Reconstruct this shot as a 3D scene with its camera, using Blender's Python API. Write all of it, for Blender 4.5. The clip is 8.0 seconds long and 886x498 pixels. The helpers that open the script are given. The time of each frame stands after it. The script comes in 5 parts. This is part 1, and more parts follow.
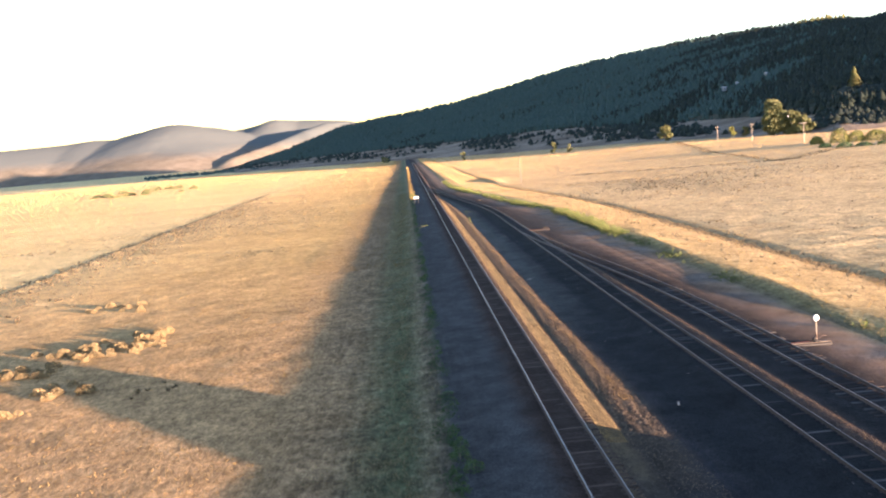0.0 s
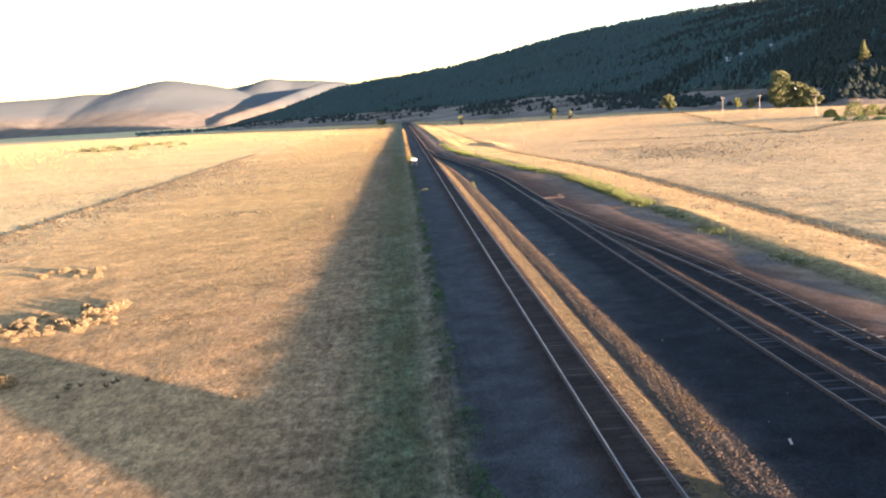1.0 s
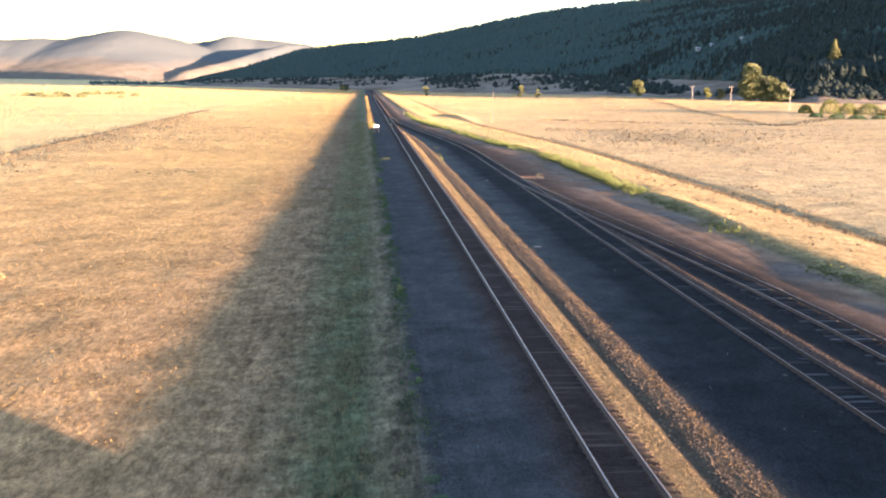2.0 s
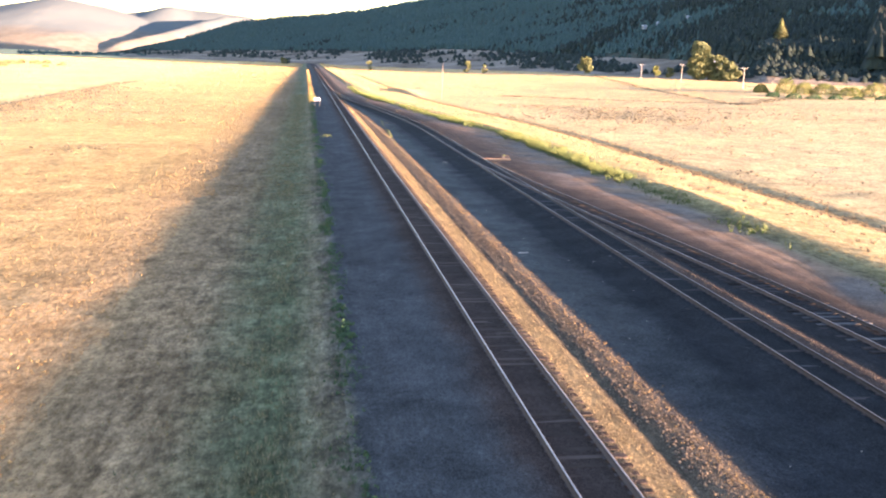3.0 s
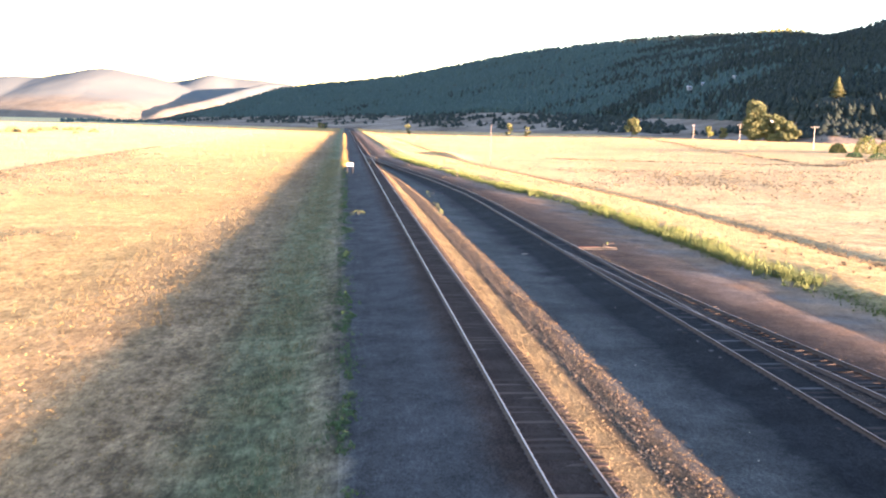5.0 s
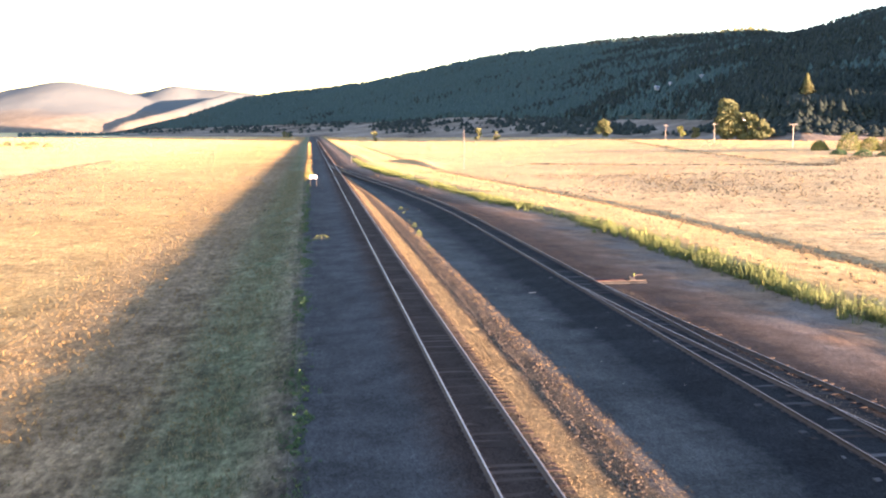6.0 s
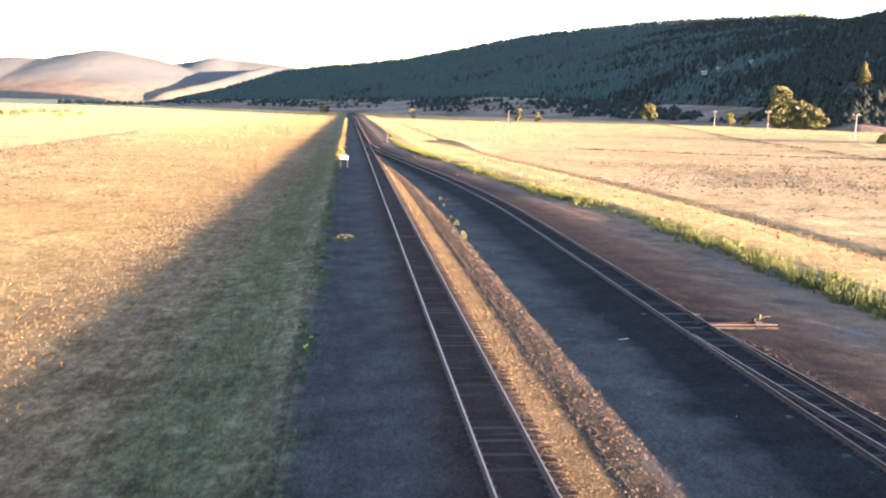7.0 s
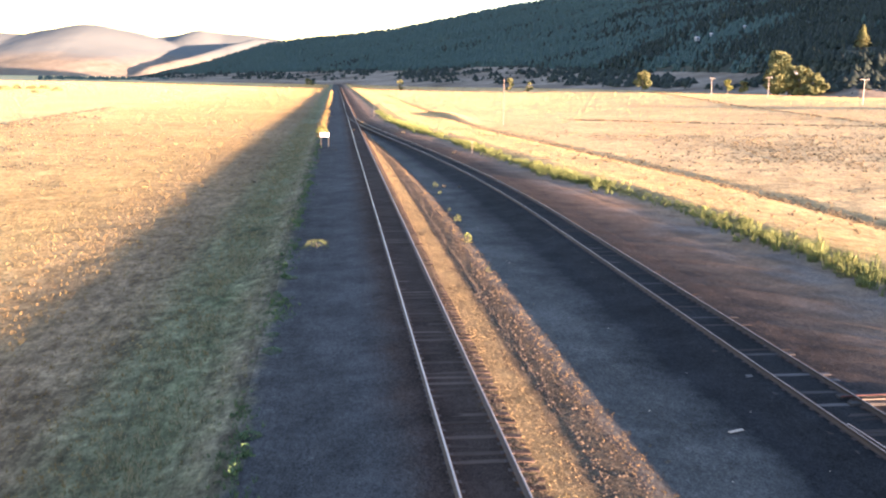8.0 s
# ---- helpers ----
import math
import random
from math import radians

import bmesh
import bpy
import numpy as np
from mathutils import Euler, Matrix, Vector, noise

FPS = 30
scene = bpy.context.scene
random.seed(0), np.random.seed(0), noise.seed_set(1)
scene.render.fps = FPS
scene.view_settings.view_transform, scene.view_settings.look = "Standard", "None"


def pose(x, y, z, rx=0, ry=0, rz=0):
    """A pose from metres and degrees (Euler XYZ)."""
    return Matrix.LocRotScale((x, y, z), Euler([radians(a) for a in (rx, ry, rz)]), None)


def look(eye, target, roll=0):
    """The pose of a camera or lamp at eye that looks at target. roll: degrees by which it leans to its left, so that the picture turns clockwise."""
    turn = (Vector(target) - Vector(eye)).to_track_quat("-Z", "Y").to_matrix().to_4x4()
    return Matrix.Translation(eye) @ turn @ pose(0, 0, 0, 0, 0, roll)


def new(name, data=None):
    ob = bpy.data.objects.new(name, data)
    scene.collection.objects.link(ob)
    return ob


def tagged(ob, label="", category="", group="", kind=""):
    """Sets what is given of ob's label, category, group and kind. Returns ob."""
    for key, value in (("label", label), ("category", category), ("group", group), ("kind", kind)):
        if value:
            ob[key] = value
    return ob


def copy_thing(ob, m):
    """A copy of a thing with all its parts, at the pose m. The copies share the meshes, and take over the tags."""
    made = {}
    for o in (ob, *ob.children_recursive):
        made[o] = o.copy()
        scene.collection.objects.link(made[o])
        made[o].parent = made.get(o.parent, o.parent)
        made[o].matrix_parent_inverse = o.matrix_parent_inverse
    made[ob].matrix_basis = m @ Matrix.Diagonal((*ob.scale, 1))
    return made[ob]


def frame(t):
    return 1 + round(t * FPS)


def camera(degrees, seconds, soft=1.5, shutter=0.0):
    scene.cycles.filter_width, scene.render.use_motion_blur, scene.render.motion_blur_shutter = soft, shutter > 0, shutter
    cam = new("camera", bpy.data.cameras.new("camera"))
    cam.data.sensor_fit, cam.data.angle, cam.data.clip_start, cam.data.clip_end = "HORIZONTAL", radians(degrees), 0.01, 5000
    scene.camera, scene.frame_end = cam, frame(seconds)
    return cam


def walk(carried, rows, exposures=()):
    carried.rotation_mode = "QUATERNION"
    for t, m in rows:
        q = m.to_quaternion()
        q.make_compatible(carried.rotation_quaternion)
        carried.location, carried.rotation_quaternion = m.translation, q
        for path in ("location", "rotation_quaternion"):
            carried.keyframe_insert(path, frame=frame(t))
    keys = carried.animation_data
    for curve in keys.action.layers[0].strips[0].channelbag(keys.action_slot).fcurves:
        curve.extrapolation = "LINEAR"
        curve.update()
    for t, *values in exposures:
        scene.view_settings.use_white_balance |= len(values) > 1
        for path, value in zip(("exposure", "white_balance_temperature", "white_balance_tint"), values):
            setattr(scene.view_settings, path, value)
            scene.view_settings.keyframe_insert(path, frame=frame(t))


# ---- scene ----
cam = camera(51.7, 8.0, 2.1)
PATH = [
    (0, (-6.817, -7.701, 14.018), (-6.752, -5.715, 13.794), -5.0),
    (0.1, (-6.954, -6.345, 13.882), (-6.8808, -4.3612, 13.642), -4.9),
    (0.2, (-7.088, -4.99, 13.747), (-7.0141, -3.0072, 13.4934), -4.6),
    (0.3, (-7.214, -3.634, 13.613), (-7.144, -1.6531, 13.3446), -4.3),
    (0.4, (-7.328, -2.278, 13.48), (-7.291, -0.2975, 13.2012), -3.8),
    (0.5, (-7.428, -0.921, 13.349), (-7.4, 1.056, 13.045), -3.2),
    (0.6, (-7.51, 0.436, 13.22), (-7.4879, 2.4107, 12.9015), -3.16),
    (0.7, (-7.576, 1.796, 13.094), (-7.549, 3.7712, 12.78), -3.25),
    (0.8, (-7.63, 3.16, 12.971), (-7.5945, 5.1386, 12.6781), -3.35),
    (0.9, (-7.676, 4.531, 12.85), (-7.6182, 6.5085, 12.5557), -3.38),
    (1, (-7.717, 5.91, 12.732), (-7.641, 7.886, 12.432), -3.3),
    (1.1, (-7.755, 7.299, 12.616), (-7.6771, 9.2745, 12.3111), -2.94),
    (1.2, (-7.789, 8.703, 12.499), (-7.6965, 10.6781, 12.201), -2.48),
    (1.3, (-7.817, 10.124, 12.379), (-7.7152, 12.0997, 12.0867), -1.95),
    (1.4, (-7.835, 11.566, 12.252), (-7.7344, 13.5407, 11.9501), -1.43),
    (1.5, (-7.842, 13.034, 12.116), (-7.732, 15.007, 11.807), -1.0),
    (2.8, (-7.357, 33.388, 10.225), (-7.086, 35.322, 9.795), 2.2),
    (2.9, (-7.286, 34.924, 10.166), (-6.9989, 36.8602, 9.7533), 1.96),
    (3, (-7.215, 36.443, 10.108), (-6.918, 38.379, 9.701), 1.7),
    (3.1, (-7.146, 37.945, 10.034), (-6.8439, 39.885, 9.6526), 1.42),
    (3.2, (-7.081, 39.433, 9.945), (-6.7774, 41.3763, 9.5794), 1.2),
    (3.3, (-7.017, 40.91, 9.846), (-6.7089, 42.8553, 9.4985), 1.03),
    (3.4, (-6.954, 42.377, 9.743), (-6.6448, 44.3266, 9.4189), 0.89),
    (3.5, (-6.891, 43.838, 9.642), (-6.591, 45.791, 9.333), 0.8),
    (3.6, (-6.828, 45.294, 9.548), (-6.5405, 47.2508, 9.2476), 0.83),
    (3.7, (-6.763, 46.749, 9.462), (-6.4877, 48.7063, 9.1587), 1.04),
    (3.8, (-6.696, 48.203, 9.384), (-6.4298, 50.1613, 9.0761), 1.29),
    (3.9, (-6.625, 49.66, 9.316), (-6.38, 51.6196, 9.0004), 1.48),
    (4, (-6.55, 51.121, 9.257), (-6.308, 53.08, 8.937), 1.5),
    (4.1, (-6.47, 52.588, 9.208), (-6.2457, 54.5469, 8.8713), 1.34),
    (4.3, (-6.306, 55.538, 9.129), (-6.0795, 57.496, 8.7905), 1.04),
    (4.4, (-6.227, 57.018, 9.095), (-6.0026, 58.977, 8.7587), 0.93),
    (4.5, (-6.153, 58.501, 9.062), (-5.927, 60.46, 8.73), 0.9),
    (4.6, (-6.087, 59.985, 9.028), (-5.8628, 61.9472, 8.7134), 0.88),
    (4.7, (-6.027, 61.468, 8.993), (-5.8056, 63.4313, 8.6804), 0.89),
    (4.8, (-5.972, 62.95, 8.96), (-5.7664, 64.9157, 8.6523), 0.91),
    (4.9, (-5.92, 64.429, 8.93), (-5.7072, 66.3982, 8.6524), 0.97),
    (5, (-5.868, 65.903, 8.904), (-5.652, 67.873, 8.63), 1.1),
    (5.2, (-5.76, 68.834, 8.878), (-5.543, 70.807, 8.633), 2.3),
    (6.3, (-4.883, 84.701, 8.897), (-4.602, 86.661, 8.615), -1.2),
    (6.4, (-4.781, 86.139, 8.908), (-4.5489, 88.0999, 8.5911), -1.21),
    (6.5, (-4.681, 87.572, 8.916), (-4.466, 89.534, 8.595), -0.8),
    (6.6, (-4.589, 88.996, 8.915), (-4.3852, 90.9586, 8.5907), -0.11),
    (6.7, (-4.504, 90.411, 8.913), (-4.3053, 92.3744, 8.5858), 0.51),
    (6.8, (-4.422, 91.822, 8.91), (-4.2193, 93.7848, 8.5831), 1.01),
    (6.9, (-4.341, 93.231, 8.906), (-4.132, 95.1949, 8.5927), 1.36),
    (7, (-4.257, 94.64, 8.901), (-4.048, 96.605, 8.594), 1.5),
    (7.1, (-4.168, 96.052, 8.896), (-3.9517, 98.0151, 8.5785), 1.37),
    (7.2, (-4.074, 97.466, 8.89), (-3.8585, 99.4286, 8.5711), 1.09),
    (7.3, (-3.978, 98.879, 8.881), (-3.7639, 100.8418, 8.5624), 0.77),
    (7.4, (-3.88, 100.289, 8.87), (-3.6574, 102.2494, 8.5433), 0.5),
    (7.5, (-3.781, 101.693, 8.853), (-3.555, 103.653, 8.526), 0.4),
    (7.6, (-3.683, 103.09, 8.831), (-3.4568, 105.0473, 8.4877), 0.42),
    (7.7, (-3.586, 104.481, 8.805), (-3.3557, 106.4359, 8.4508), 0.46),
    (7.8, (-3.49, 105.867, 8.775), (-3.2602, 107.8209, 8.4141), 0.53),
    (7.9, (-3.394, 107.25, 8.743), (-3.1647, 109.2019, 8.3705), 0.61),
    (8, (-3.299, 108.632, 8.71), (-3.069, 110.585, 8.342), 0.7),
]
walk(cam, [(t, look(eye, target, roll)) for t, eye, target, roll in PATH],
     [(0, 3.0, 5650, 30), (1.5, 3.1, 5650, 30), (2.8, 3.66, 5700, 33), (3.5, 3.77, 5720, 34.5), (5, 3.79, 5750, 34.5), (6.5, 3.52, 5850, 35.5), (8, 3.58, 5850, 35.5)])

# ---- light ----
SUN_EL, SUN_AZ = 3.0, 130.0          # degrees above the plain; clockwise from +y
TO_SUN = Vector((math.sin(radians(SUN_AZ)) * math.cos(radians(SUN_EL)),
                 math.cos(radians(SUN_AZ)) * math.cos(radians(SUN_EL)), math.sin(radians(SUN_EL))))
world = bpy.data.worlds.new("sky")
scene.world = world
world.use_nodes = True
sky = world.node_tree.nodes.new("ShaderNodeTexSky")
sky.sky_type, sky.sun_disc = "NISHITA", False
sky.sun_elevation, sky.sun_rotation = radians(SUN_EL), radians(SUN_AZ)
sky.altitude = 600.0
sky.air_density, sky.dust_density, sky.ozone_density = 1.0, 0.25, 1.4
back = world.node_tree.nodes["Background"]
back.inputs["Strength"].default_value = 0.121
world.node_tree.links.new(sky.outputs["Color"], back.inputs["Color"])
sun_data = bpy.data.lights.new("sun", "SUN")
sun_data.energy, sun_data.angle, sun_data.color = 5.0, radians(0.53), (1.0, 0.715, 0.42)
sun = new("sun", sun_data)
sun.matrix_world = look(TO_SUN * 200, (0, 0, 0))

# ---- materials ----


def nodes_of(name):
    mat = bpy.data.materials.new(name)
    mat.use_nodes = True
    tree = mat.node_tree
    return mat, tree, tree.nodes["Principled BSDF"]


def node(tree, kind, **values):
    n = tree.nodes.new(kind)
    for key, value in values.items():
        n.inputs[key.replace("_", " ")].default_value = value
    return n


def noise_of(tree, vector, scale, detail=4.0, rough=0.6):
    n = node(tree, "ShaderNodeTexNoise", Scale=scale, Detail=detail, Roughness=rough)
    tree.links.new(vector, n.inputs["Vector"])
    return n.outputs["Fac"]


def calc(tree, op, a, b=None, c=None):
    n = tree.nodes.new("ShaderNodeMath")
    n.operation = op
    for i, v in enumerate((a, b, c)):
        if v is None:
            continue
        if isinstance(v, (int, float)):
            n.inputs[i].default_value = v
        else:
            tree.links.new(v, n.inputs[i])
    return n.outputs[0]


def mixed(tree, fac, a, b, kind="MIX"):
    n = tree.nodes.new("ShaderNodeMix")
    n.data_type, n.blend_type = "RGBA", kind
    for i, v in ((0, fac), (6, a), (7, b)):
        if isinstance(v, (int, float)):
            n.inputs[i].default_value = v
        elif isinstance(v, tuple):
            n.inputs[i].default_value = (*v, 1)
        else:
            tree.links.new(v, n.inputs[i])
    return n.outputs[2]


def ramp(tree, fac, stops):
    n = tree.nodes.new("ShaderNodeValToRGB")
    els = n.color_ramp.elements
    while len(els) < len(stops):
        els.new(0.5)
    for el, (p, c) in zip(els, stops):
        el.position, el.color = p, ((c, c, c, 1) if isinstance(c, float) else (*c, 1))
    tree.links.new(fac, n.inputs["Fac"])
    return n.outputs["Color"]


def bump(tree, bsdf, height, strength, distance):
    n = node(tree, "ShaderNodeBump", Strength=strength, Distance=distance)
    tree.links.new(height, n.inputs["Height"])
    tree.links.new(n.outputs["Normal"], bsdf.inputs["Normal"])


def place(tree):
    return tree.nodes.new("ShaderNodeNewGeometry").outputs["Position"]


def plain(name, a, b, scale, rough=0.85, metal=0.0, bump_d=0.0, per="object", streaks=False, gloss=0.3, spread=0.25):
    """Two colours mixed by noise at two scales, varied from piece to piece."""
    mat, tree, bsdf = nodes_of(name)
    p = place(tree)
    n1, n2 = noise_of(tree, p, scale), noise_of(tree, p, scale * 9)
    f = calc(tree, "ADD", calc(tree, "MULTIPLY", n1, 0.6), calc(tree, "MULTIPLY", n2, 0.4))
    if per == "island":
        r = tree.nodes.new("ShaderNodeNewGeometry").outputs["Random Per Island"]
    else:
        r = tree.nodes.new("ShaderNodeObjectInfo").outputs["Random"]
    f = calc(tree, "ADD", calc(tree, "MULTIPLY", f, 0.55), calc(tree, "MULTIPLY", r, 0.45))
    col = ramp(tree, f, [(0.5 - spread, a), (0.5 + spread, b)])
    if streaks:
        scaled = node(tree, "ShaderNodeMapping", Scale=(0.022, 0.13, 0.0))
        tree.links.new(p, scaled.inputs["Vector"])
        col = mixed(tree, 1.0, col, ramp(tree, noise_of(tree, scaled.outputs["Vector"], 1.0, 6, 0.65), [(0.37, (0.50, 0.45, 0.42)), (0.49, 0.95), (0.70, 1.25)]), "MULTIPLY")
    tree.links.new(col, bsdf.inputs["Base Color"])
    bsdf.inputs["Roughness"].default_value, bsdf.inputs["Metallic"].default_value = rough, metal
    bsdf.inputs["Specular IOR Level"].default_value = gloss
    if bump_d:
        bump(tree, bsdf, n2, 0.8, bump_d)
    return mat


def ground_material():
    """Dry grass, weeds, cinders, straw and gravel in bands that follow the tracks (attribute u), with ragged borders."""
    mat, tree, bsdf = nodes_of("ground")
    p = place(tree)
    att = tree.nodes.new("ShaderNodeAttribute")
    att.attribute_name = "u"
    u = att.outputs["Fac"]
    wob = calc(tree, "ADD", calc(tree, "MULTIPLY", noise_of(tree, p, 0.35, 3), 1.1), calc(tree, "MULTIPLY", noise_of(tree, p, 2.6, 4), 0.7))
    v = calc(tree, "ADD", u, calc(tree, "SUBTRACT", wob, 0.9))
    straw, straw_b = (0.67, 0.46, 0.20), (0.75, 0.555, 0.25)
    # field bands from -22 to -11.4 are also darkened for the shade lying there
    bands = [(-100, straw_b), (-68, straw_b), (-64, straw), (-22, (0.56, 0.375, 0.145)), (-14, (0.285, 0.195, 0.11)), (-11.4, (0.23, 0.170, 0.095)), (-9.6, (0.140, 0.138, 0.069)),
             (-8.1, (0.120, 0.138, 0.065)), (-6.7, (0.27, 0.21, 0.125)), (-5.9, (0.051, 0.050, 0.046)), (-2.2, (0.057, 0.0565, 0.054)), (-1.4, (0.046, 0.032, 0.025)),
             (1.0, (0.050, 0.035, 0.026)), (1.35, (0.155, 0.113, 0.056)), (2.1, (0.165, 0.120, 0.060)), (2.5, (0.09, 0.066, 0.04)), (4.2, (0.085, 0.064, 0.041)),
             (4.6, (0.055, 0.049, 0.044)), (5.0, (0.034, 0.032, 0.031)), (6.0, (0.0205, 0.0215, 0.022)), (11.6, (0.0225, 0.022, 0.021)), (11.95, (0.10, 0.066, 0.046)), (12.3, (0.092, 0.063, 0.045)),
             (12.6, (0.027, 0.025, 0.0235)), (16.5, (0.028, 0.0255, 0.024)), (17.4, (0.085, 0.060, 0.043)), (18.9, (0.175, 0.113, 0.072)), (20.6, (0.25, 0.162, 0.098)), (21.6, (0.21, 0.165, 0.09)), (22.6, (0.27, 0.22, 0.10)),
             (24.0, (0.56, 0.40, 0.18)), (31.0, (0.61, 0.43, 0.20)), (33.0, (0.36, 0.25, 0.12)), (36.0, (0.64, 0.455, 0.22)), (60.0, (0.65, 0.465, 0.23))]
    lo, hi = -100.0, 60.0
    halves = (bands[:17], bands[16:])
    cols = []
    for part_bands in halves:
        cols.append(ramp(tree, calc(tree, "DIVIDE", calc(tree, "SUBTRACT", v, lo), hi - lo), [((b - lo) / (hi - lo), c) for b, c in part_bands]))
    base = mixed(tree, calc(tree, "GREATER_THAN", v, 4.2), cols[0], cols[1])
    grassy = calc(tree, "MAXIMUM", calc(tree, "LESS_THAN", u, -6.0), calc(tree, "GREATER_THAN", u, 21.5))
    big = ramp(tree, noise_of(tree, p, 0.025, 5, 0.65), [(0.3, 0.72), (0.7, 1.18)])
    mid = ramp(tree, noise_of(tree, p, 0.5, 6, 0.7), [(0.28, 0.50), (0.72, 1.38)])
    # the matted grass lies along the line
    lie = node(tree, "ShaderNodeMapping", Scale=(1.0, 0.42, 1.0))
    tree.links.new(p, lie.inputs["Vector"])
    lain = lie.outputs["Vector"]
    tuft = ramp(tree, noise_of(tree, lain, 3.4, 4, 0.7), [(0.36, 0.55), (0.60, 1.18)])
    fine = ramp(tree, noise_of(tree, lain, 9.0, 5, 0.75), [(0.25, 0.55), (0.8, 1.5)])
    split = tree.nodes.new("ShaderNodeSeparateXYZ")
    tree.links.new(p, split.inputs[0])
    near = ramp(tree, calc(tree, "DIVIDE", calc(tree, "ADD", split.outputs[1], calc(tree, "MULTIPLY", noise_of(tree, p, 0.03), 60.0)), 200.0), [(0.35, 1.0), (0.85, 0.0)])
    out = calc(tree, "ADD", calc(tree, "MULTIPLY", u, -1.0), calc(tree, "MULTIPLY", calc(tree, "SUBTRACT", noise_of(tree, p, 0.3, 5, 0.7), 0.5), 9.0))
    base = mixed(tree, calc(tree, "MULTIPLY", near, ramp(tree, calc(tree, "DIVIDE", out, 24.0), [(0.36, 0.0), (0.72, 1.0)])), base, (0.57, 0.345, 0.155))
    # tan green verge patches, lifted up the line: haze put into the colour
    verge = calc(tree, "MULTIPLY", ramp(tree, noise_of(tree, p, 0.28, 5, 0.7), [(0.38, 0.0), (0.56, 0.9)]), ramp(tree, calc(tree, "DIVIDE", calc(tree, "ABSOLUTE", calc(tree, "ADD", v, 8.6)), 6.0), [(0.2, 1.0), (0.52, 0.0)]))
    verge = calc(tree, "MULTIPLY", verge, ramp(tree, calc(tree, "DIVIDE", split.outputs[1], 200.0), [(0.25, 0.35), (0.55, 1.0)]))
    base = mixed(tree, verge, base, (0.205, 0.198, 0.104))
    # the verge lies in long combed streaks
    comb = node(tree, "ShaderNodeMapping", Scale=(1.6, 0.16, 0.0))
    tree.links.new(p, comb.inputs["Vector"])
    combed = mixed(tree, 0.5, ramp(tree, noise_of(tree, comb.outputs["Vector"], 1.0, 5, 0.7), [(0.38, 0.55), (0.62, 1.4)]), ramp(tree, noise_of(tree, p, 1.1, 6, 0.78), [(0.40, 0.5), (0.60, 1.45)]))
    base = mixed(tree, ramp(tree, calc(tree, "DIVIDE", calc(tree, "ABSOLUTE", calc(tree, "ADD", u, 9.6)), 10.0), [(0.33, 1.0), (0.7, 0.0)]), base, combed, "MULTIPLY")
    # worn puts the shade over the strip's near end into the colour
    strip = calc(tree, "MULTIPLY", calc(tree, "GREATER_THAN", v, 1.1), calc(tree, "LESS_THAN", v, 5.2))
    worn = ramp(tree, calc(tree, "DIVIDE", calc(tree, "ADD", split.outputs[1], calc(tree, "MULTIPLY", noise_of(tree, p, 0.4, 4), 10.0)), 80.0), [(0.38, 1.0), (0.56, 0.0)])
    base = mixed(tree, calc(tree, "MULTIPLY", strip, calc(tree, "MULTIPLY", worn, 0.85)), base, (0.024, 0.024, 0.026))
    # a film of pale dust lies on the cinders beside the gravel
    dusty = ramp(tree, calc(tree, "DIVIDE", calc(tree, "ABSOLUTE", calc(tree, "SUBTRACT", v, 5.8)), 4.0), [(0.2, 1.0), (0.45, 0.0)])
    dusty = calc(tree, "MULTIPLY", dusty, ramp(tree, noise_of(tree, p, 0.11, 4, 0.6), [(0.36, 0.6), (0.6, 1.0)]))
    dusty = calc(tree, "MULTIPLY", dusty, ramp(tree, calc(tree, "DIVIDE", split.outputs[1], 200.0), [(0.28, 0.0), (0.42, 1.0)]))
    base = mixed(tree, dusty, base, (0.078, 0.077, 0.068))
    # grey patches on the yard's dirt: the bank's shade put into the colour
    grey = calc(tree, "MULTIPLY", ramp(tree, noise_of(tree, p, 0.17, 4, 0.6), [(0.45, 0.0), (0.6, 0.8)]), ramp(tree, calc(tree, "DIVIDE", calc(tree, "ABSOLUTE", calc(tree, "SUBTRACT", v, 19.8)), 4.0), [(0.2, 1.0), (0.6, 0.0)]))
    base = mixed(tree, grey, base, (0.145, 0.122, 0.100))
    base = mixed(tree, calc(tree, "MULTIPLY", grassy, 0.9), base, tuft, "MULTIPLY")
    base = mixed(tree, 0.8, base, big, "MULTIPLY")
    base = mixed(tree, 0.85, base, mid, "MULTIPLY")
    base = mixed(tree, 0.9, base, fine, "MULTIPLY")
    grit = ramp(tree, noise_of(tree, p, 22.0, 3, 0.8), [(0.36, 0.5), (0.64, 1.6)])
    base = mixed(tree, calc(tree, "SUBTRACT", 1.0, grassy), base, grit, "MULTIPLY")
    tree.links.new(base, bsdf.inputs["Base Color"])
    bsdf.inputs["Roughness"].default_value = 0.95
    bsdf.inputs["Specular IOR Level"].default_value = 0.03
    coarse = calc(tree, "ADD", calc(tree, "MULTIPLY", noise_of(tree, lain, 3.6, 4, 0.6), calc(tree, "ADD", calc(tree, "MULTIPLY", grassy, 0.19), 0.03)),
                  calc(tree, "MULTIPLY", noise_of(tree, p, 26.0, 3, 0.7), calc(tree, "ADD", calc(tree, "MULTIPLY", grassy, 0.066), 0.014)))
    bump(tree, bsdf, coarse, 1.0, 1.0)
    return mat


